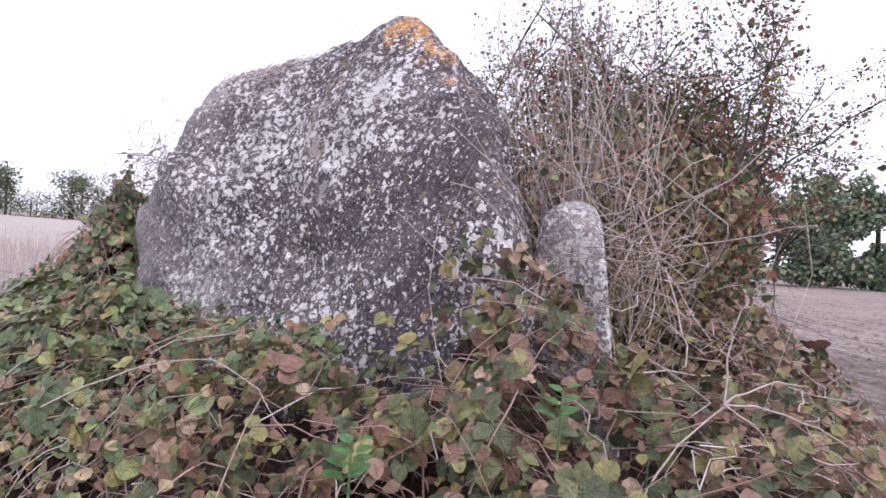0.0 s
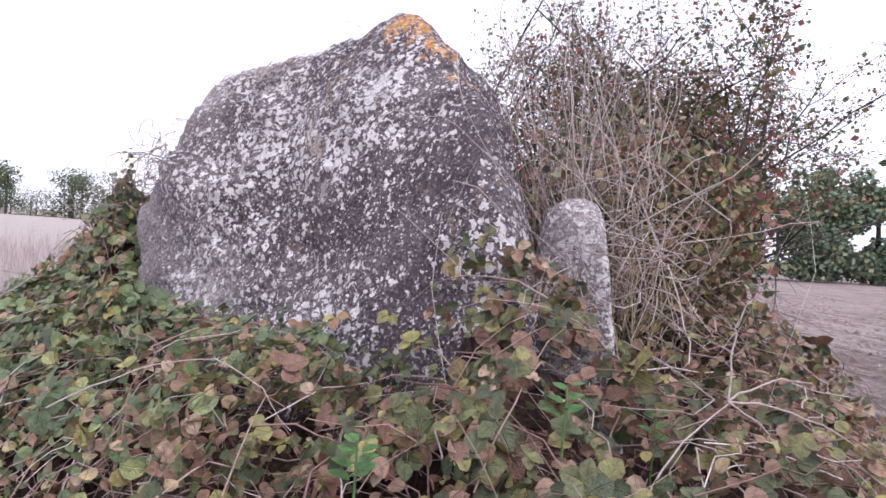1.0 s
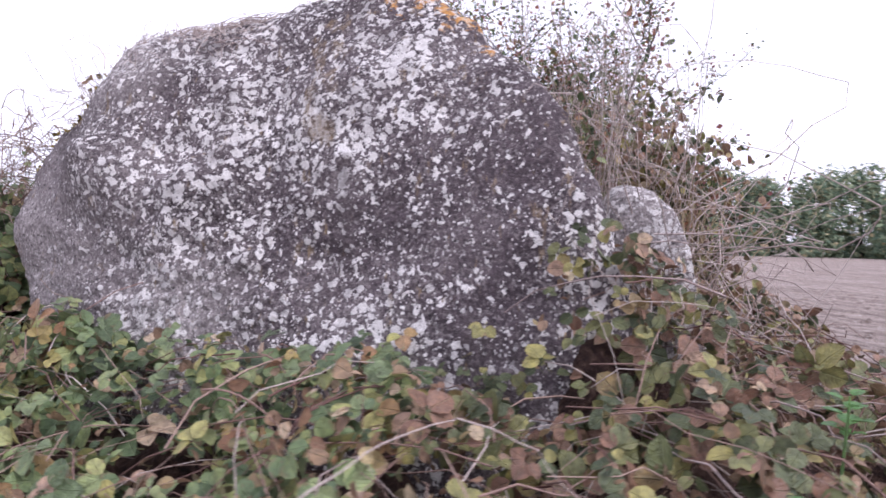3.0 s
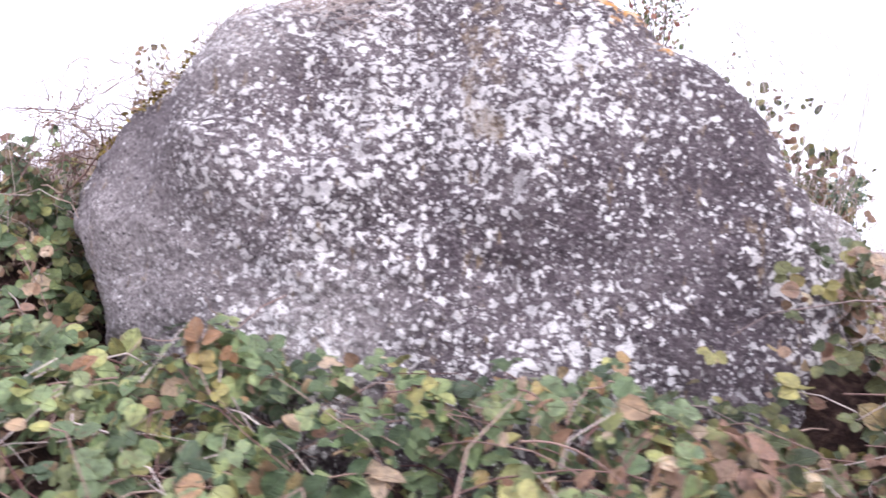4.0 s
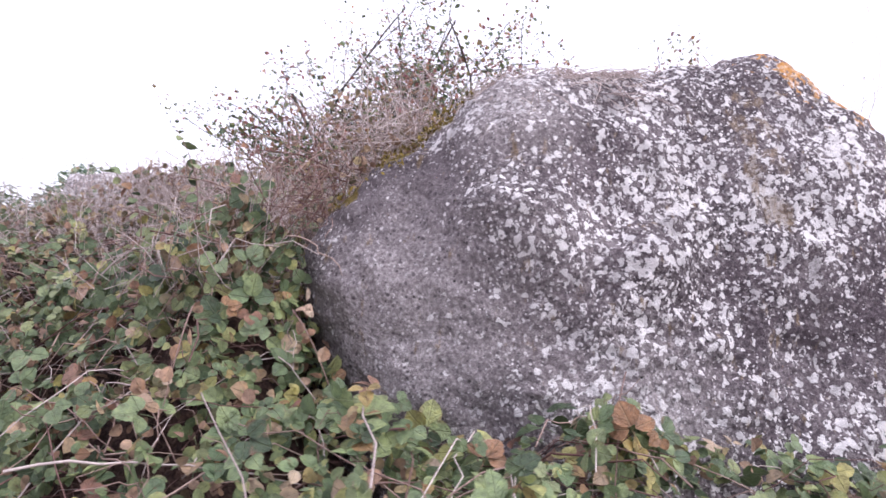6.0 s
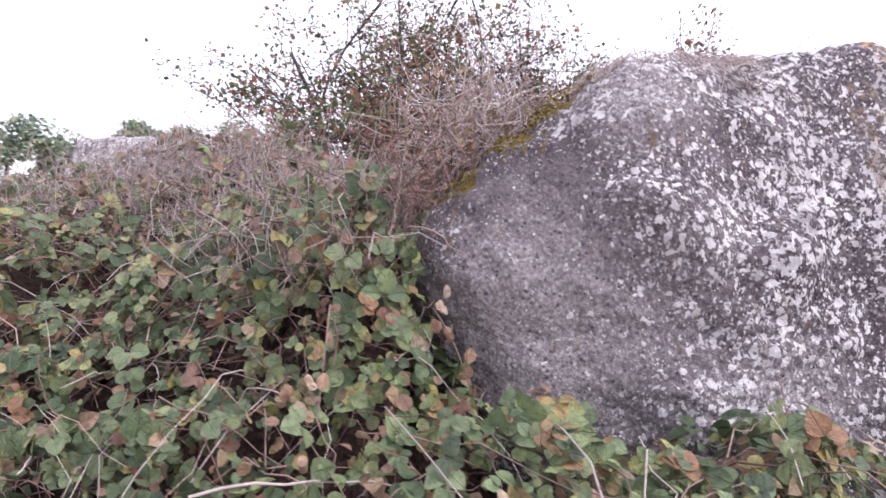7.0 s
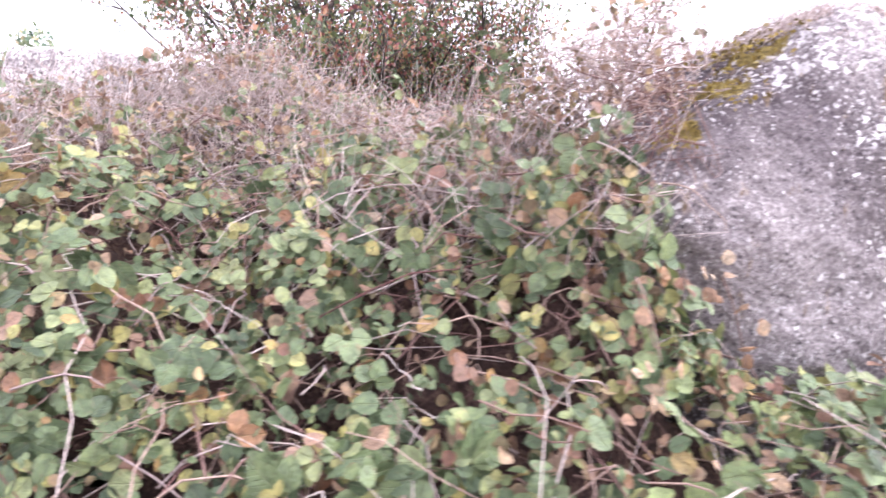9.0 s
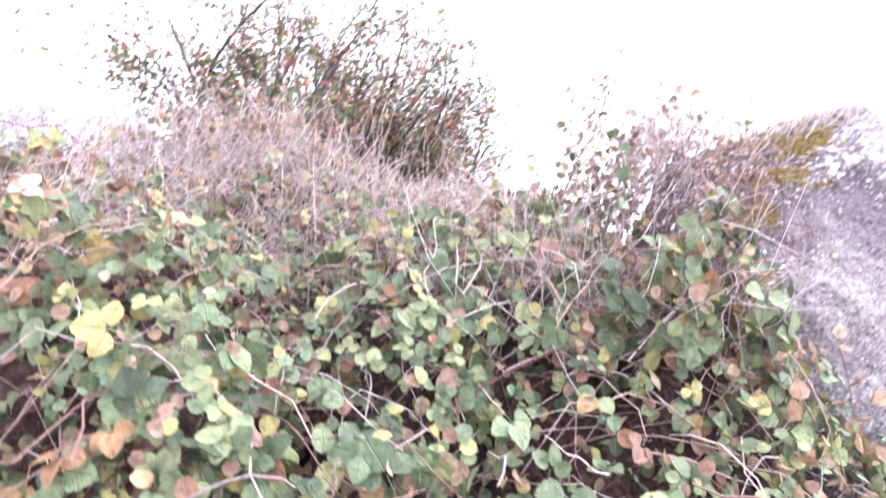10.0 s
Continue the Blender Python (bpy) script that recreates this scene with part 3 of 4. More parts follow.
def build_brambles():
    bushes = []
    for (sx, sy), label in zip(SEEDS, BUSH_LABELS):
        ob = new("bramble_bush")
        ob.location = (sx, sy, 0)
        bushes.append(tagged(ob, label, "bramble", "brambles round the stones"))

    def hang(name, v, f, mat, k, label, blade=None):
        o = big_mesh(name, v - np.array((*SEEDS[k], 0)), f, mat, bushes[k], label, blade=blade)
        tagged(o, kind="stuff")

    p, n, bush = scatter(125000, False)
    for k in range(len(SEEDS)):
        m = bush == k
        if m.sum() < 5:
            continue
        q, nn = p[m], n[m]
        nn = nn * 0.8 + np.array((-0.35, -0.4, 0.1)) + RNG.normal(0, 0.70, nn.shape)
        v, f = trifoliate(q, nn, RNG.uniform(0, 6.28, len(q)), RNG.gamma(9, 0.054 / 9, len(q)))
        hang("foliage", v, f, M_LEAF_RUSSET if k in (0, 1, 3, 10) else M_LEAF_FRESH if k in (2, 4) else M_LEAF, k, "green, yellow and russet trifoliate leaves", LEAFLET)
    p, n, bush = scatter(230000, True)
    for k in range(len(SEEDS)):
        m = bush == k
        if m.sum() < 5:
            continue
        q, nn = p[m], n[m] * 0.3 + RNG.normal(0, 0.7, n[m].shape)
        v, f = leaves(q, nn, RNG.uniform(0, 6.28, len(q)), RNG.uniform(0.02, 0.055, len(q)))
        hang("withered_foliage", v, f, M_DRY, k, "shrivelled brown leaves", LEAFLET)
    # arching canes
    p, n, bush = scatter(30000, False)
    p2, n2, bush2 = scatter(30000, True)
    p, n, bush = np.concatenate([p, p2]), np.concatenate([n, n2]), np.concatenate([bush, bush2])
    pick = RNG.permutation(len(p))[:14000]
    p, n, bush = p[pick], n[pick], bush[pick]
    ang = RNG.uniform(0, 6.28, len(p))
    length = np.minimum(RNG.gamma(4, 0.11, len(p)) + 0.12, 0.75)
    t = np.linspace(-0.5, 0.5, 7)[None, :, None]
    run = np.stack([np.cos(ang), np.sin(ang), RNG.normal(0.05, 0.45, len(p))], 1)
    run -= n * (run * n).sum(1, keepdims=True) * 0.6
    pts = p[:, None] + n[:, None] * 0.02 + run[:, None] * length[:, None, None] * t
    pts[:, :, 2] -= (length[:, None] * RNG.uniform(0.2, 1.0, (len(p), 1))) * (t[:, :, 0] ** 2)
    pts += RNG.normal(0, 0.012, pts.shape)
    ok = outside_stones(pts.reshape(-1, 3), 0.02).reshape(len(p), -1).all(1)
    pts, bush = pts[ok], bush[ok]
    rad = RNG.uniform(0.0012, 0.0034, (len(pts), 1)) * np.linspace(1.1, 0.6, 7)[None]
    for k in range(len(SEEDS)):
        m = bush == k
        if m.sum():
            cut = int(0.7 * m.sum())
            v, f = tubes(pts[m][:cut], rad[m][:cut])
            hang("cane_tangle", v, f, M_CANE, k, "thin red-brown arching canes")
            v, f = tubes(pts[m][cut:], rad[m][cut:])
            hang("dead_cane_tangle", v, f, M_DEAD, k, "thin pale dead canes")
    # a solid sheet under the leaves, its colour darkened for the shaded tangle inside
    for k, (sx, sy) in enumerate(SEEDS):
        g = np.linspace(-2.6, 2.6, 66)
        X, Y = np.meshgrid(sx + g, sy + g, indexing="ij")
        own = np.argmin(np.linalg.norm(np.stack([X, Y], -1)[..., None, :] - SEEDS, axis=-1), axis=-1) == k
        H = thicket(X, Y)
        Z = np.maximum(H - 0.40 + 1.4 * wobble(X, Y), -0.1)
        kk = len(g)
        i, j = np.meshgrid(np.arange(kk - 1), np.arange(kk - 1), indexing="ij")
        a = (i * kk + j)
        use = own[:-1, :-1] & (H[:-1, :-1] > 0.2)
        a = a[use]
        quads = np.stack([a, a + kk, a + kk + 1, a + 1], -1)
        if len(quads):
            hang("tangle", np.stack([X, Y, Z], -1).reshape(-1, 3), quads, M_SHADED_INSIDE, k, "dark brown sheet for the shaded stems inside the bush")


build_brambles()


# ---- trees ----
def build_tree(name, at, height, spread, stems, leaf_count, leaf_size, leaf_mat, label, seed, low=0.22, depth=4):
    rng = np.random.default_rng(seed)
    tree = new(name)
    tree.location = at
    tips, groups = [], {1: [], 2: [], 3: [], 4: []}

    def grow(start, way, length, radius, level):
        k = 6
        pts, p, w = [start], start.copy(), way.copy()
        for _ in range(k - 1):
            w = w + rng.normal(0, 0.17, 3) + np.array((0, 0, 0.04))
            w /= np.linalg.norm(w)
            p = p + w * length / (k - 1)
            pts.append(p.copy())
        pts = np.array(pts)
        groups[level].append((pts, np.linspace(radius, radius * 0.5, k)))
        if level >= 3:
            tips.append(pts[1:])
        if level < depth:
            for _ in range((5, 5, 5, 4)[level - 1] + int(rng.integers(0, 3))):
                s = rng.uniform(0.45 if level == 1 else 0.3, 1.0)
                q = pts[min(int(s * (k - 1)), k - 1)]
                side = rng.normal(0, 1, 3) * np.array((1, 1, 0.6))
                ww = w * 0.6 + side / np.linalg.norm(side) * 0.85
                ww /= np.linalg.norm(ww)
                grow(q, ww, length * rng.uniform(0.38, 0.56), radius * 0.45, level + 1)

    for s in range(stems):
        a = s * 6.28 / stems + rng.uniform(-0.4, 0.4)
        way = np.array((math.cos(a) * spread, math.sin(a) * spread, 1.0))
        grow(np.array((0.12 * math.cos(a), 0.12 * math.sin(a), 0.0)), way / np.linalg.norm(way), height * rng.uniform(0.50, 0.62), 0.036 * height / 6, 1)
    for level, name_part in ((1, "trunk"), (2, "limb"), (3, "twig_spray"), (4, "fine_spray")):
        if not groups[level]:
            continue
        pts = np.array([g[0] for g in groups[level]])
        rad = np.array([g[1] for g in groups[level]])
        if level == 1:
            for a, b in zip(pts, rad):
                v, f = tubes(a[None], b[None], 8)
                big_mesh("trunk", v, f, M_BARK, tree, smooth=True)
        else:
            v, f = tubes(pts, np.maximum(rad, 0.0017), 5 if level == 2 else 3)
            tagged(big_mesh(name_part, v, f, M_BARK, tree), kind="stuff")
    pool = np.concatenate(tips)
    pool = pool[pool[:, 2] > low * height]
    q = pool[rng.integers(0, len(pool), leaf_count)] + rng.normal(0, 0.07, (leaf_count, 3))
    v, f = leaves(q, rng.normal(0, 1, q.shape) + np.array((0, 0, 0.6)), rng.uniform(0, 6.28, leaf_count), rng.gamma(9, leaf_size / 9, leaf_count), SPRIG, SPRIG_F, rng.uniform(0.8, 1.6, leaf_count))
    tagged(big_mesh("crown", v, f, leaf_mat, tree), kind="stuff")
    return tagged(tree, label, "tree")


build_tree("hawthorn", (2.0, 9.4, 0.0), 7.4, 0.46, 8, 27000, 0.048, M_THORN, "sparse autumn hawthorn with dark green leaves over the dry thicket", 5)
build_tree("hawthorn", (3.15, 8.4, 0.0), 6.8, 0.42, 9, 40000, 0.046, M_THORN, "spreading autumn hawthorn with crimson and olive leaves beside the field", 16, low=0.30)
build_tree("hawthorn_shrub", (1.24, 4.15, 0.0), 3.1, 0.22, 8, 27000, 0.058, M_THORN, "low hawthorn shrub with olive and red leaves among brambles", 8)


def build_far_tree(name, at, height, width, label, seed, group, low=0.06, count=3400, mat=None):
    """A tree across the fields: trunk and a crown of many leaf clumps."""
    rng = np.random.default_rng(seed)
    tree = new(name)
    tree.location = at
    v, f = tubes(np.array([[(0, 0, -0.2), (0.1, 0, height * 0.25), (0, 0.1, height * 0.5), (0.1, 0.1, height * 0.8)]]), np.array([[0.3, 0.24, 0.18, 0.06]]) * height / 10, 7)
    big_mesh("trunk", v, f, M_BARK, tree)
    blobs = []
    for _ in range(16):
        a, z = rng.uniform(0, 6.28), rng.uniform(low, 0.9)
        r = width * 0.5 * rng.uniform(0.2, 0.8) * (1 - 0.6 * abs(z - 0.4))
        blobs.append((r * math.cos(a), r * math.sin(a), z * height, width * rng.uniform(0.14, 0.26)))
    blobs = np.array(blobs)
    k = rng.integers(0, len(blobs), count)
    d = rng.normal(0, 1, (count, 3))
    d /= np.linalg.norm(d, axis=1, keepdims=True)
    q = blobs[k, :3] + d * blobs[k, 3:4] * rng.uniform(0.55, 1.08, (count, 1)) * np.array((1, 1, 0.85))
    q[:, 2] = np.maximum(q[:, 2], 0.1)
    v, f = leaves(q, d + rng.normal(0, 0.6, d.shape), rng.uniform(0, 6.28, count), rng.uniform(0.2, 0.5, count) * height / 10, SPRIG, SPRIG_F, np.full(count, 1.5))
    tagged(big_mesh("crown", v, f, mat or M_HAZY_HEDGE, tree), kind="stuff")
    return tagged(tree, label, "tree", group)


def far_trees():
    rng = np.random.default_rng(12)
    # across the ploughed field
    for k in range(30):
        s = k / 29
        x, y = 18 + 66 * s + rng.uniform(-1, 1), 80 - 30 * s + rng.uniform(-2, 2)
        build_far_tree("field_tree", (x, y, 0), rng.uniform(9.0, 13), rng.uniform(7, 10), "dark green tree in the row across the ploughed field", 100 + k, "trees across the ploughed field", low=-0.02, count=4200)
    # beyond the stubble
    for k in range(64):
        s = k / 63
        x, y = -150 + 160 * s, 130 + 8 * s + rng.uniform(-4, 4)
        big = rng.random() < 0.22
        build_far_tree("hedgerow_tree", (x, y, ground_height(x, y)), rng.uniform(9.0, 12) if big else rng.uniform(4.0, 6), rng.uniform(8, 12) if big else rng.uniform(11, 15), "green hedgerow tree beyond the stubble field", 200 + k, "trees beyond the stubble field", count=1700, mat=M_HEDGE_GREEN)
    # the wood to the north
    for k in range(12):
        x, y = 10 + 3.2 * k, 98 + rng.uniform(-3, 3)
        build_far_tree("woodland_tree", (x, y, ground_height(x, y)), rng.uniform(11, 15), rng.uniform(8, 11), "dark olive tree at the wood's edge beyond the field", 300 + k, "trees at the wood's edge")


far_trees()


# ---- dry stems ----
def stem_bundle(base, tip, bend, radius, k=8, wander=0.0):
    """Curved stems from base to tip, bowed by bend; arrays of places."""
    t = np.linspace(0, 1, k)[None, :, None]
    pts = base[:, None] * (1 - t) + tip[:, None] * t + bend[:, None] * (4 * t * (1 - t))
    pts = pts + RNG.normal(0, 0.008, pts.shape) * (t > 0) + wander * np.cumsum(RNG.normal(0, 1, pts.shape), axis=1) * (t > 0)
    ok = outside_stones(pts.reshape(-1, 3), 0.01).reshape(len(base), -1).mean(1) > 0.99
    return tubes(pts[ok], radius[ok, None] * np.linspace(1.1, 0.55, k)[None], 4)


def dead_bramble():
    thing = new("dead_bramble")
    thing.location = (0.9, 3.0, 0)
    off = np.array((0.9, 3.0, 0))

    def add(name, n, c, s, lo, hi, lean, mat, label, r0=0.0012, r1=0.0032, bow=0.16):
        base = np.array(c) + RNG.normal(0, 1, (n, 3)) * np.array(s)
        tip = base + RNG.normal(0, 0.20, (n, 3)) + np.array(lean)
        tip[:, 2] = base[:, 2] + RNG.uniform(lo, hi, n)
        v, f = stem_bundle(base, tip, RNG.normal(0, bow, (n, 3)), RNG.uniform(r0, r1, n), 10, 0.0 if name == "grass_tuft" else 0.022)
        tagged(big_mesh(name, v - off, f, mat, thing, label), kind="stuff")

    add("stem_tangle", 480, (0.80, 3.15, 1.28), (0.17, 0.25, 0.25), 0.3, 1.45, (-0.16, 0.0, 0), M_DEAD, "grey-pink dead canes standing in a tangle", 0.0010, 0.0028, 0.30)
    add("fallen_tangle", 360, (0.60, 2.55, 1.40), (0.20, 0.14, 0.17), -0.30, 0.50, (-0.18, -0.15, 0), M_DEAD, "dead canes arching down over the stone's edge", 0.0010, 0.0028, 0.24)
    add("grass_tuft", 85, (0.98, 2.90, 1.05), (0.05, 0.12, 0.05), 0.45, 0.9, (0.02, 0.0, 0), M_STRAW, "straw-coloured upright grass stalks", 0.0016, 0.0034, 0.05)
    add("twig_spray", 150, (1.12, 3.5, 1.2), (0.20, 0.4, 0.2), 0.25, 0.75, (0.0, 0.0, 0), M_CANE, "brown bare twigs")
    n = 2600
    q = np.array((1.10, 3.6, 1.60)) + np.clip(RNG.normal(0, 1, (n, 3)), -1.7, 1.7) * np.array((0.32, 0.42, 0.28))
    q = q[outside_stones(q, 0.03)]
    v, f = leaves(q, RNG.normal(0, 1, q.shape), RNG.uniform(0, 6.28, len(q)), RNG.uniform(0.02, 0.05, len(q)))
    tagged(big_mesh("withered_foliage", v - off, f, M_DRY, thing, "shrivelled brown and olive leaves", blade=LEAFLET), kind="stuff")
    q = np.array((1.22, 3.8, 1.6)) + np.clip(RNG.normal(0, 1, (4600, 3)), -1.8, 1.8) * np.array((0.24, 0.40, 0.42))
    q = q[outside_stones(q, 0.03)]
    low = np.array((1.26, 3.4, 1.46)) + np.clip(RNG.normal(0, 1, (4200, 3)), -1.8, 1.8) * np.array((0.17, 0.30, 0.32))
    q = np.concatenate([q, low[outside_stones(low, 0.03)]])
    v, f = leaves(q, RNG.normal(0, 1, q.shape), RNG.uniform(0, 6.28, len(q)), RNG.uniform(0.025, 0.055, len(q)))
    tagged(big_mesh("foliage", v - off, f, M_LEAF_RUSSET, thing, "olive and russet leaves", blade=LEAFLET), kind="stuff")
    tagged(thing, "tall tangle of grey dead bramble canes beside the stone", "bramble")


def dry_thicket():
    """Fine withered stems standing over the high brambles."""
    thing = new("withered_thicket")
    thing.location = (-0.8, 6.5, 0)
    off = np.array((-0.8, 6.5, 0))
    n = 26000
    x, y = RNG.uniform(-3.6, 2.4, n), RNG.uniform(4.2, 9.0, n)
    h = thicket(x, y)
    keep = RNG.random(n) < 0.85 * smooth(h, 1.45, 1.9)
    x, y, h = x[keep], y[keep], h[keep]
    base = np.stack([x, y, h + wobble(x, y) - 0.25], 1)
    tip = base + RNG.normal(0, 0.16, base.shape)
    tip[:, 2] = base[:, 2] + RNG.gamma(3, 0.07, len(x)) + 0.04
    v, f = stem_bundle(base, tip, RNG.normal(0, 0.07, base.shape), RNG.uniform(0.001, 0.0026, len(x)), 5)
    tagged(big_mesh("stem_tangle", v - off, f, M_DEAD, thing, "pinkish-grey dry stems"), kind="stuff")
    n = 170
    c = np.column_stack([RNG.normal(-1.80, 0.10, n), RNG.normal(4.36, 0.12, n), RNG.normal(1.90, 0.14, n)])
    tip = c + RNG.normal(0, 0.12, c.shape) + np.array((-0.03, 0.0, -0.10))
    v, f = stem_bundle(c, tip, RNG.normal(0, 0.08, c.shape), RNG.uniform(0.0012, 0.003, n))
    tagged(big_mesh("hanging_tangle", v - off, f, M_CANE, thing, "red-brown canes hanging over the mossy edge"), kind="stuff")
    # the heap of dry stems behind the mossy end
    n = 750
    c = np.column_stack([RNG.normal(-1.12, 0.20, n), RNG.normal(4.60, 0.17, n), RNG.normal(2.15, 0.12, n)])
    tip = c + RNG.normal(0, 0.18, c.shape)
    v, f = stem_bundle(c, tip, RNG.normal(0, 0.12, c.shape), RNG.uniform(0.0012, 0.003, n))
    tagged(big_mesh("heaped_tangle", v - off, f, M_DEAD, thing, "heap of pale dry canes"), kind="stuff")
    q = np.array((-1.15, 4.7, 2.10)) + np.clip(RNG.normal(0, 1, (700, 3)), -1.5, 1.5) * np.array((0.3, 0.25, 0.2))
    q = q[outside_stones(q, 0.03)]
    v, f = leaves(q, RNG.normal(0, 1, q.shape), RNG.uniform(0, 6.28, len(q)), RNG.uniform(0.02, 0.05, len(q)))
    tagged(big_mesh("withered_foliage", v - off, f, M_DRY, thing, "shrivelled russet leaves", blade=LEAFLET), kind="stuff")
    tagged(thing, "withered pinkish-brown stems standing over the brambles", "bramble")


def dry_weeds():
    thing = new("dry_weeds")
    thing.location = (-7, 8, 0)
    n = 9000
    x, y = RNG.uniform(-22, -3.6, n), RNG.uniform(3.0, 24.0, n)
    keep = (thicket(x, y) < 0.15) & (from_way(x, y) < -0.8) | ((thicket(x, y) < 0.15) & (y > 9))
    x, y = x[keep], y[keep]
    base = np.stack([x, y, np.zeros(len(x))], 1)
    tip = base + RNG.normal(0, 0.09, base.shape)
    tip[:, 2] = RNG.gamma(7, 0.075, len(x))
    v, f = stem_bundle(base, tip, RNG.normal(0, 0.03, base.shape), RNG.uniform(0.002, 0.006, len(x)), 4)
    tagged(big_mesh("grass_tuft", v - np.array((-7, 8, 0)), f, M_DEAD, thing), kind="stuff")
    tagged(thing, "tall pale dry weeds standing in the stubble field", "weeds", kind="stuff")


dead_bramble()
dry_thicket()
dry_weeds()


# ---- single leaves and canes of the near brambles ----
def fine_leaflet(n=8):
    """A serrated leaflet with a folded, bent blade."""
    v, f = [], []
    for i in range(n + 1):
        s = i / n
        w = 0.47 * math.sin(math.pi * s ** 0.8) ** 0.75 * (1.0 if i % 2 else 0.90) if 0 < i < n else 0.0
        bend = -0.16 * s * s
        v += [(-w, s, bend + 0.24 * w), (0, s, bend), (w, s, bend + 0.24 * w)]
    for i in range(n):
        a = 3 * i
        f += [(a, a + 1, a + 4, a + 3), (a + 1, a + 2, a + 5, a + 4)]
    return np.array(v), np.array(f)


def near_leaves():
    bushes = [o for o in scene.objects if o.name.startswith("bramble_bush")]
    lv, lf = fine_leaflet()
    meshes = []
    for _ in range(6):
        vs, fs, outline = [], [], []
        for turn, size in ((0.0, 1.0), (1.25, 0.84), (-1.25, 0.84)):
            m = Matrix.Rotation(turn + RNG.normal(0, 0.12), 3, "Z") @ Matrix.Rotation(RNG.normal(0, 0.25), 3, "X") @ Matrix.Rotation(RNG.normal(0, 0.25), 3, "Y")
            p = lv * np.array((RNG.uniform(0.9, 1.12), 1, 1)) * size + np.array((0, 0.12, 0))
            fs.append(lf + len(lv) * len(vs))
            vs.append(p @ np.array(m).T)
            outline.append(lv)
        sp, sq = tubes(np.array([[(0, 0, 0), (0, -0.35, -0.05), (0.05, -0.7, -0.2)]]), np.array([[0.016, 0.016, 0.018]]), 4)
        fs.append(sq + len(lv) * 3)
        vs.append(sp)
        outline.append(np.zeros_like(sp))
        o = big_mesh("leaf", np.concatenate(vs), np.concatenate(fs), M_LEAF_ONE, blade=np.concatenate(outline))
        meshes.append(o.data)
        bpy.data.objects.remove(o)
    p, n, bush = scatter(70000, False)
    near = (from_way(p[:, 0], p[:, 1]) > 1.15) & (from_way(p[:, 0], p[:, 1]) < 2.3) & (p[:, 1] > 0.7) & (p[:, 0] < 1.6) & (p[:, 1] < 6.2)
    for k, ob in enumerate(bushes):
        rows = np.nonzero(near & (bush == k))[0][:190]
        for r in rows:
            nn = Vector(n[r] * 0.8 + np.array((-0.4, -0.45, 0.15)) + RNG.normal(0, 0.35, 3)).normalized()
            leaf = new("leaf", meshes[int(RNG.integers(0, 6))])
            leaf.parent = ob
            leaf.material_slots[0].link = "OBJECT"
            leaf.material_slots[0].material = M_LEAF_TWO if k in (0, 1, 3, 10) else M_LEAF_ONE
            turn = nn.to_track_quat("Z", "Y").to_matrix().to_4x4() @ Matrix.Rotation(RNG.uniform(0, 6.28), 4, "Z")
            s = float(RNG.gamma(12, 0.053 / 12)) * (0.84 if k in (0, 1, 3, 10) else 1.0)
            leaf.matrix_basis = Matrix.Translation(Vector(p[r] + n[r] * 0.05) - ob.location) @ turn @ Matrix.Scale(s, 4)
        # long single canes
        own = np.nonzero((bush == k) & (from_way(p[:, 0], p[:, 1]) > 1.0))[0][-12:]
        for r in own:
            a, l = RNG.uniform(0, 6.28), RNG.uniform(0.5, 1.1)
            t = np.linspace(-0.5, 0.5, 10)
            run = np.array((math.cos(a), math.sin(a), RNG.normal(0, 0.25)))
            run = run - n[r] * (run @ n[r]) * 0.8
            pts = p[r] + n[r] * 0.06 + np.outer(t, run) * l
            pts[:, 2] -= 0.35 * l * t * t * 2
            pts += RNG.normal(0, 0.006, pts.shape)
            if not outside_stones(pts, 0.06).all() or (pts[:, 2] > thicket(pts[:, 0], pts[:, 1]) + 0.14).any():
                continue
            v, f = tubes(pts[None], np.linspace(0.0028, 0.0012, 10)[None], 6)
            big_mesh("cane", v - np.array(ob.location), f, M_CANE if RNG.random() < 0.6 else M_DEAD, ob, smooth=True)


def tuft(at, n, height, label, mat):
    """A tuft of dry blades on a stone."""
    base = np.array(at) + RNG.normal(0, 1, (n, 3)) * np.array((0.05, 0.05, 0.005))
    tip = base + RNG.normal(0, 0.10, (n, 3))
    tip[:, 2] = base[:, 2] + RNG.uniform(0.2, 1.0, n) * height
    t = np.linspace(0, 1, 5)[None, :, None]
    pts = base[:, None] * (1 - t) + tip[:, None] * t + RNG.normal(0, 0.03, (n, 1, 3)) * (4 * t * (1 - t))
    v, f = tubes(pts, RNG.uniform(0.001, 0.002, (n, 1)) * np.linspace(1, 0.5, 5)[None], 4)
    ob = big_mesh("dry_tuft", v - np.array(at), f, mat)
    ob.location = at
    tagged(ob, label, "dry grass", "tufts on the stone")


def stone_top(u, w):
    """Height of the great stone's top at a place in its own plan."""
    z = np.linspace(1.6, 3.0, 140)
    xy = u * U + w * N
    p = np.column_stack([np.full(140, xy[0]), np.full(140, xy[1]), z])
    return (float(xy[0]), float(xy[1]), float(z[MAIN.inside(p)].max()) - 0.02)


for u, w, n, hgt in ((3.20, -2.85, 60, 0.07), (3.05, -2.90, 50, 0.10), (2.95, -2.80, 70, 0.12), (2.75, -2.75, 60, 0.14), (2.55, -2.85, 50, 0.20), (2.35, -2.70, 30, 0.10), (3.25, -3.05, 70, 0.12)):
    tuft(stone_top(u, w), n, hgt, "tuft of dry grass and twigs on top of the stone", M_DEAD)
near_leaves()


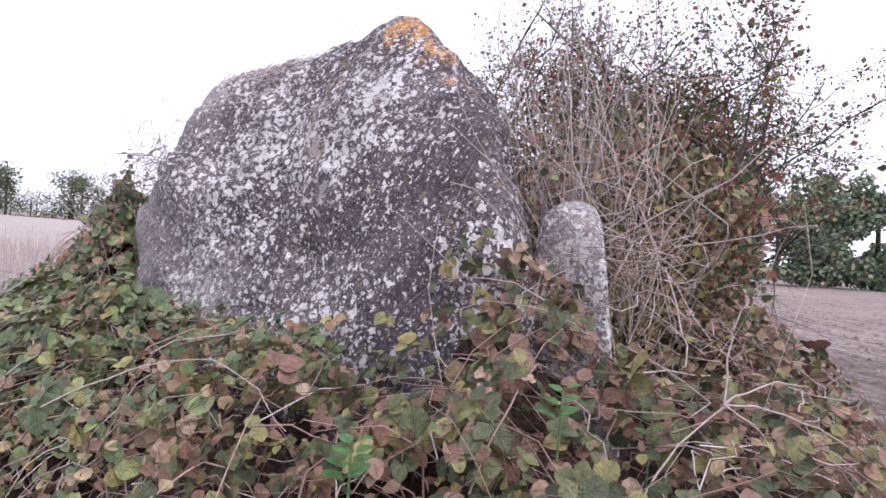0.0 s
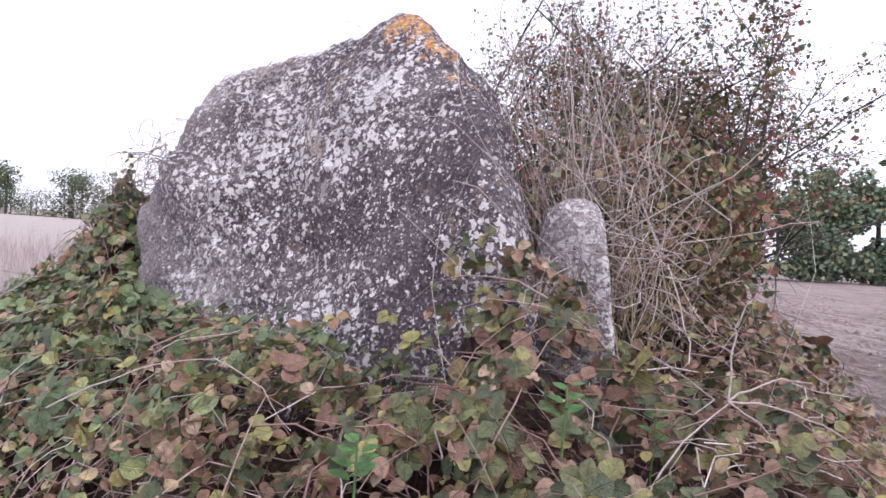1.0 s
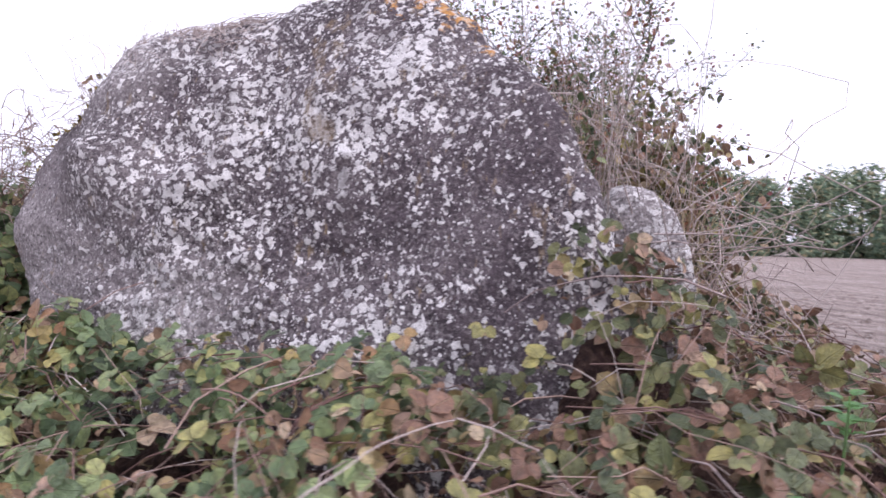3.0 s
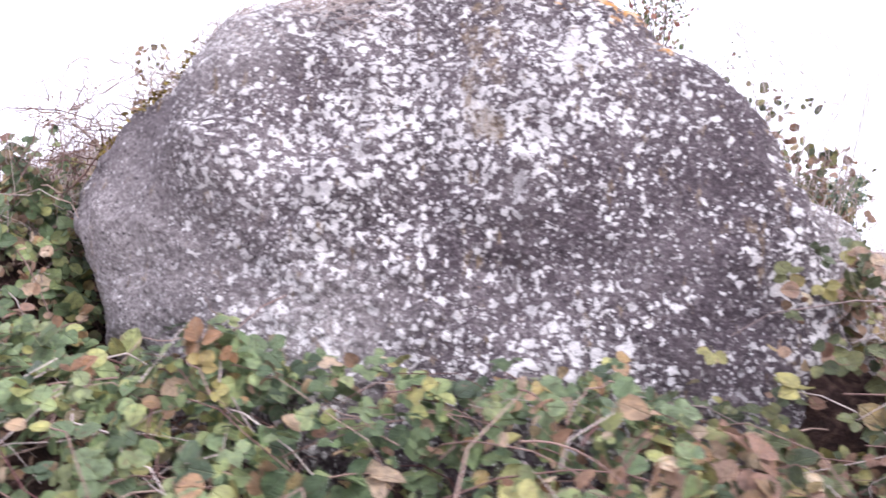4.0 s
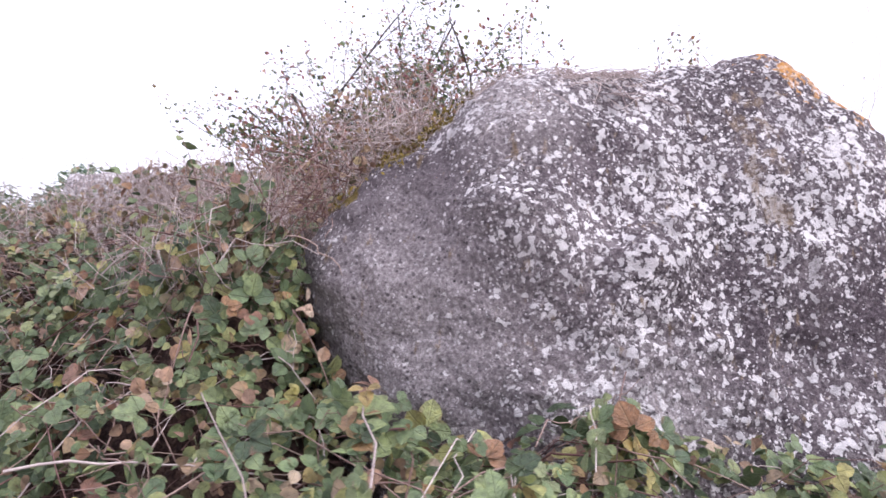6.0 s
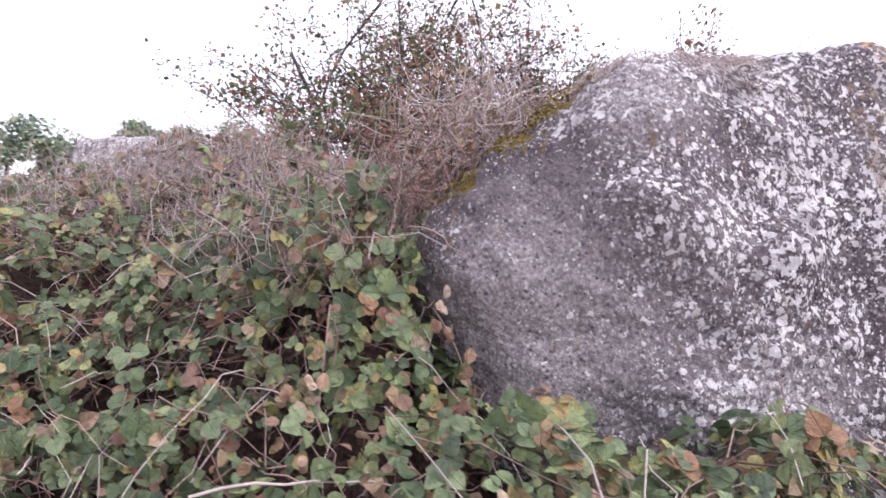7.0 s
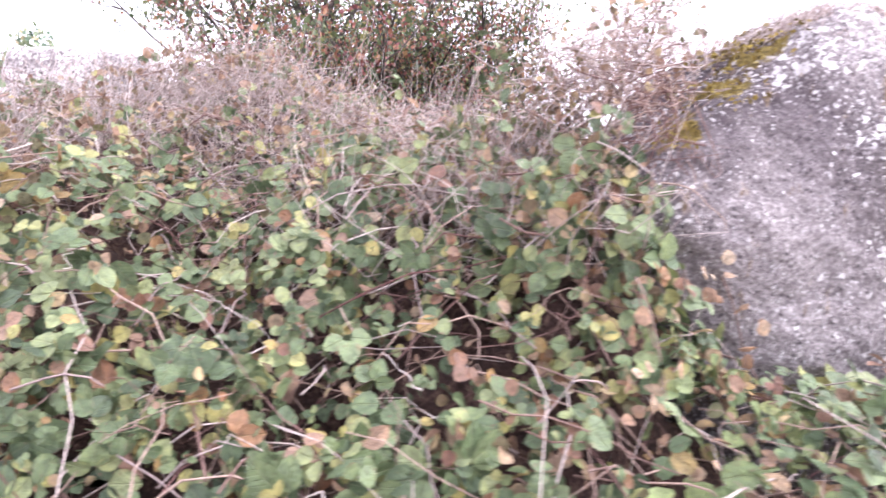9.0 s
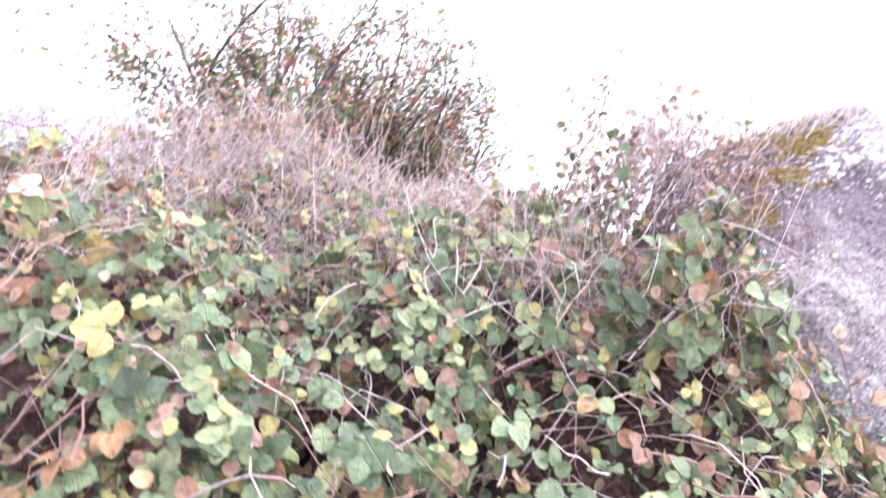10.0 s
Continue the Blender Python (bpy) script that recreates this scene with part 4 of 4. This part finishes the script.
# ---- odd things in the brambles ----
M_SHOOT = leaf_material("fresh_green_leaf", [(0.0, (0.07, 0.20, 0.06)), (1.0, (0.16, 0.32, 0.10))], 0.3, 0.45)


def green_shoot(at, n, size):
    """A fresh nettle-like shoot: a stem with pairs of bright leaves."""
    ob = new("green_shoot")
    ob.location = at
    v, f = tubes(np.array([[(0.02, 0.03, -0.35), (0, 0.01, -0.15), (0, 0, 0), (0, 0, 0.03)]]), np.array([[0.004, 0.0035, 0.003, 0.002]]), 6)
    stem = big_mesh("stem", v, f, M_SHOOT, ob, "green stem", blade=np.zeros((1, 3)))
    a = np.arange(n) * 2.2
    z = -0.09 * np.arange(n) / n
    q = np.stack([0.01 * np.cos(a), 0.01 * np.sin(a), z + 0.03], 1)
    out = np.stack([np.cos(a), np.sin(a), np.full(n, 0.45)], 1)
    lv, lf = fine_leaflet(6)
    for k in range(n):
        y = Vector(out[k]).normalized()
        x = y.cross(Vector((0, 0, 1))).normalized()
        zz = x.cross(y)
        m = np.array(Matrix((x, y, zz)).transposed())
        s = size * (0.75 + 0.4 * k / n)
        big_mesh("leaf", (lv * s) @ m.T + q[k], lf, M_SHOOT, stem, blade=lv)
    tagged(ob, "fresh bright green shoot among the brambles", "plant", "green shoots")


def dead_twig(at, tips, label):
    """A forked bare twig: a main stem and its prongs."""
    ob = new("dead_twig")
    ob.location = at
    for k, (a, c, r) in enumerate(tips):
        a, c = np.array(a, float), np.array(c, float)
        t = np.linspace(0, 1, 9)[:, None]
        pts = a * (1 - t) + c * t + np.array((0, 0, 0.03)) * (4 * t * (1 - t)) + RNG.normal(0, 0.004, (9, 3)) * (t > 0)
        v, f = tubes(pts[None], np.linspace(r, r * 0.5, 9)[None], 6)
        if k == 0:
            stem = big_mesh("stem", v, f, M_DEAD, ob, smooth=True)
        else:
            big_mesh("prong", v, f, M_DEAD, stem, smooth=True)
    tagged(ob, label, "twig", "dead twigs")


green_shoot((-0.085, 1.27, 1.12), 11, 0.048)
green_shoot((0.40, 1.52, 1.20), 8, 0.050)
green_shoot((0.72, 1.75, 1.08), 7, 0.045)
dead_twig((0.82, 1.55, 1.10), [((-0.25, -0.1, -0.14), (0, 0, 0.11), 0.0032), ((0, 0, 0.11), (0.02, 0.02, 0.33), 0.0028), ((0, 0, 0.11), (0.20, -0.02, 0.17), 0.003),
                               ((0, 0, 0.11), (0.30, -0.05, 0.03), 0.003), ((0, 0, 0.11), (0.16, -0.08, -0.06), 0.0024), ((0.02, 0.02, 0.3), (0.08, 0.0, 0.42), 0.002)],
          "pale forked dead twig standing out of the brambles")
dead_twig((-0.62, 1.55, 1.17), [((-0.25, 0.0, -0.08), (0.12, 0.08, 0.05), 0.0022), ((0.12, 0.08, 0.05), (0.35, 0.0, -0.10), 0.0018)], "pale arching dead twig over bramble leaves")
dead_twig((-2.50, 3.90, 0.96), [((-0.3, 0.05, 0.02), (0.25, -0.15, 0.0), 0.0042), ((0.2, -0.13, 0.0), (0.5, -0.2, -0.08), 0.003), ((0.1, -0.1, 0.0), (0.3, 0.1, 0.04), 0.0026)], "pale dead stalk with withered leaves on the brambles")


def moss_patch(centre, radius, n, label):
    """Cushions of moss on the great stone: thousands of short drooping blades."""
    d = RNG.normal(0, 1, (n * 30, 3))
    d /= np.linalg.norm(d, axis=1, keepdims=True)
    q = MAIN.c + d * MAIN.radius(d)[:, None]
    xyz = np.column_stack([q[:, :1] * U + q[:, 1:2] * N, q[:, 2]])
    out = np.column_stack([d[:, :1] * U + d[:, 1:2] * N, d[:, 2]])
    dist = np.linalg.norm(xyz - np.array(centre), axis=1)
    clump = np.sin(31 * xyz[:, 0] + 9 * xyz[:, 2]) * np.sin(27 * xyz[:, 1] + 13 * xyz[:, 2])
    ok = (dist < radius * RNG.uniform(0.4, 1.0, len(dist))) & (clump > -0.35)
    xyz, out, clump = xyz[ok][:n], out[ok][:n], clump[ok][:n]
    xyz = xyz + out * (0.008 + 0.035 * np.maximum(clump, 0))[:, None]
    v, f = leaves(xyz, out + RNG.normal(0, 0.7, out.shape), RNG.uniform(0, 6.28, len(xyz)), RNG.uniform(0.012, 0.03, len(xyz)), SPRIG, SPRIG_F)
    ob = big_mesh("moss_patch", v - np.array(centre), f, M_MOSS)
    ob.location = centre
    tagged(ob, label, "moss", "moss on the stone", "stuff")


M_MOSS = leaf_material("moss", [(0.0, (0.07, 0.05, 0.018)), (0.4, (0.18, 0.13, 0.035)), (0.8, (0.34, 0.25, 0.065)), (1.0, (0.42, 0.35, 0.11))], 0.15, 0.9, veins=False)
moss_patch((-1.55, 4.20, 2.08), 0.20, 4200, "yellow-olive moss cushion on the stone's sloping end")
moss_patch((-1.38, 4.12, 2.28), 0.20, 3600, "olive moss with dry grass along the stone's top edge")
moss_patch((-1.22, 4.30, 2.38), 0.24, 3800, "brown-olive moss under dry stems on the stone's top")
moss_patch((-1.72, 4.30, 1.90), 0.16, 3000, "bright yellow-green moss on the low edge of the stone")


def dry_mat(n, label):
    """Withered stems lying along the back edge of the great stone's top."""
    paths = []
    for k in range(n):
        u, w = RNG.uniform(2.75, 3.60), -2.58 + RNG.normal(0, 0.14)
        du, dw = RNG.normal(0, 0.16), RNG.normal(0, 0.07)
        a, c = np.array(EDGE(u, w)), np.array(EDGE(u + du, w + dw))
        if min(a[2], c[2]) < 2.25:
            continue
        t = np.linspace(0, 1, 6)[:, None]
        lift = np.array((0, 0, RNG.uniform(0.015, 0.03 + 0.10 * (u - 2.75))))
        paths.append(a * (1 - t) + c * t + lift * (4 * t * (1 - t)) + np.array((0, 0, 0.012)) + RNG.normal(0, 0.006, (6, 3)))
    v, f = tubes(np.array(paths), RNG.uniform(0.0010, 0.0024, (len(paths), 1)) * np.linspace(1, 0.6, 6)[None], 4)
    at = np.array(EDGE(3.0, -2.62))
    ob = big_mesh("dry_grass_mat", v - at, f, M_DEAD)
    ob.location = at
    tagged(ob, label, "dry grass", kind="stuff")


def top_grid():
    """The great stone's top as a lookup over its own plan."""
    us, ws = np.linspace(2.0, 4.0, 41), np.linspace(-3.2, -2.1, 23)
    high = np.array([[stone_top(u, w)[2] if MAIN.inside(np.array([(*(u * U + w * N), 1.7)]))[0] else 1.7 for w in ws] for u in us])

    def edge(u, w):
        i, j = int(np.clip(round((u - 2.0) / 0.05), 0, 40)), int(np.clip(round((w + 3.2) / 0.05), 0, 22))
        xy = u * U + w * N
        return float(xy[0]), float(xy[1]), float(high[i, j])

    return edge


EDGE = top_grid()
dry_mat(1200, "mat of withered stems and grass on the stone's top")


# ---- clods on the ploughed field ----
def clods():
    n = 9000
    x = 3.6 + RNG.gamma(1.6, 6.0, n)
    y = RNG.uniform(-4, 34, n)
    keep = thicket(x, y) < 0.1
    x, y = x[keep], y[keep]
    n = len(x)
    s = RNG.gamma(3, 0.016, n) + 0.012
    base = np.array([(1, 0, 0), (0.3, 0.95, 0), (-0.8, 0.6, 0), (-0.8, -0.6, 0), (0.3, -0.95, 0), (0.1, 0.05, 0.75)])
    f = np.array([(0, 1, 5), (1, 2, 5), (2, 3, 5), (3, 4, 5), (4, 0, 5)])
    shape = base[None] * RNG.uniform(0.6, 1.3, (n, 6, 3)) * s[:, None, None]
    a = RNG.uniform(0, 6.28, n)
    c, d = np.cos(a)[:, None], np.sin(a)[:, None]
    v = np.stack([shape[..., 0] * c - shape[..., 1] * d + x[:, None], shape[..., 0] * d + shape[..., 1] * c + y[:, None], shape[..., 2] + ground_height(x, y)[:, None] - 0.01], -1)
    ob = big_mesh("soil_clods", v.reshape(-1, 3), (f[None] + (np.arange(n) * 6)[:, None, None]).reshape(-1, 3), M_GROUND)
    tagged(ob, "pale crumbled clods on the ploughed field", "soil", kind="stuff")


clods()


def withered_spray(at, way, n, label):
    """A hanging cane with curled pinkish dead leaves."""
    ob = new("withered_spray")
    ob.location = at
    t = np.linspace(0, 1, 8)[:, None]
    pts = t * np.array(way) + np.array((0, 0, 0.04)) * (4 * t * (1 - t))
    v, f = tubes(pts[None], np.linspace(0.003, 0.0015, 8)[None], 6)
    cane = big_mesh("cane", v, f, M_CANE, ob, smooth=True)
    lv, lf = fine_leaflet(6)
    for k in range(n):
        s = RNG.uniform(0, 1)
        p = s * np.array(way) + RNG.normal(0, 0.025, 3)
        curl = lv.copy()
        curl[:, 2] += 0.5 * curl[:, 0] ** 2 + 0.5 * curl[:, 1] ** 2
        m = np.array(Euler((RNG.uniform(1.2, 2.6), RNG.normal(0, 0.6), RNG.uniform(0, 6.28))).to_matrix())
        big_mesh("leaf", (curl * RNG.uniform(0.03, 0.06)) @ m.T + p, lf, M_WITHER, cane, blade=lv)
    tagged(ob, label, "dead leaves", "withered sprays")


M_WITHER = leaf_material("withered_pink_leaf", [(0.0, (0.30, 0.17, 0.11)), (0.5, (0.50, 0.33, 0.24)), (1.0, (0.66, 0.52, 0.40))], 0.25, 0.8, whole=True)
withered_spray((-2.02, 4.02, 1.42), (0.16, -0.12, -0.36), 16, "spray of curled pinkish dead leaves against the stone")
withered_spray((-2.30, 4.20, 1.40), (-0.10, -0.15, -0.30), 9, "spray of curled pinkish dead leaves in the brambles")
withered_spray((-0.80, 2.42, 1.20), (0.12, -0.05, -0.15), 8, "orange-brown withered leaves at the foot of the stone")
withered_spray((-0.95, 2.20, 1.16), (0.20, -0.15, -0.10), 10, "pale curled leaves on the brambles before the stone")


def bramble_sprig(at, way, n, size, label):
    """A young cane standing out of the thicket, with leaves along it."""
    ob = new("bramble_sprig")
    ob.location = at
    t = np.linspace(0, 1, 9)[:, None]
    pts = t * np.array(way) + np.array((0.05, -0.04, 0.0)) * (4 * t * (1 - t))
    v, f = tubes(pts[None], np.linspace(0.0032, 0.0014, 9)[None], 6)
    cane = big_mesh("cane", v, f, M_CANE, ob, smooth=True)
    lv, lf = fine_leaflet(6)
    for k in range(n):
        s = 0.35 + 0.65 * k / n
        p = s * np.array(way) + np.array((0.05, -0.04, 0.0)) * (4 * s * (1 - s))
        m = np.array(Euler((RNG.normal(-0.3, 0.5), RNG.normal(0, 0.5), k * 2.3 + RNG.normal(0, 0.4))).to_matrix())
        big_mesh("leaf", (lv * size * RNG.uniform(0.7, 1.2)) @ m.T + p, lf, M_LEAF_ONE, cane, blade=lv)
    tagged(ob, label, "bramble", "sprigs over the thicket")


bramble_sprig((-2.18, 4.72, 1.62), (-0.10, 0.06, 0.48), 14, 0.05, "leafy bramble sprig rising beside the stone's end")
bramble_sprig((-2.32, 4.95, 1.58), (-0.16, 0.05, 0.34), 11, 0.05, "leafy bramble sprig over the thicket")
bramble_sprig((-2.05, 4.90, 1.70), (0.05, 0.05, 0.36), 10, 0.045, "leafy bramble sprig over the thicket")
bramble_sprig((0.62, 3.02, 1.85), (0.02, 0.05, 0.50), 12, 0.045, "olive bramble sprig climbing by the stone's edge")
bramble_sprig((0.55, 2.80, 1.70), (-0.06, 0.02, 0.42), 11, 0.045, "olive bramble sprig climbing by the stone's edge")
bx, by, bz = stone_top(3.05, -3.0)
dead_twig((bx, by, bz), [((0, 0, -0.02), (0.03, 0.02, 0.16), 0.003), ((0.02, 0.01, 0.10), (0.12, -0.06, 0.26), 0.002), ((0.03, 0.02, 0.16), (-0.02, 0.05, 0.30), 0.002), ((0.02, 0.01, 0.06), (-0.10, 0.05, 0.18), 0.002)],
          "bare forked twig on top of the stone")
bx, by, bz = stone_top(2.70, -2.9)
dead_twig((bx, by, bz), [((0, 0, -0.02), (0.02, 0.0, 0.20), 0.0026), ((0.01, 0.0, 0.08), (0.08, -0.05, 0.17), 0.0018)], "bare upright twig on top of the stone")
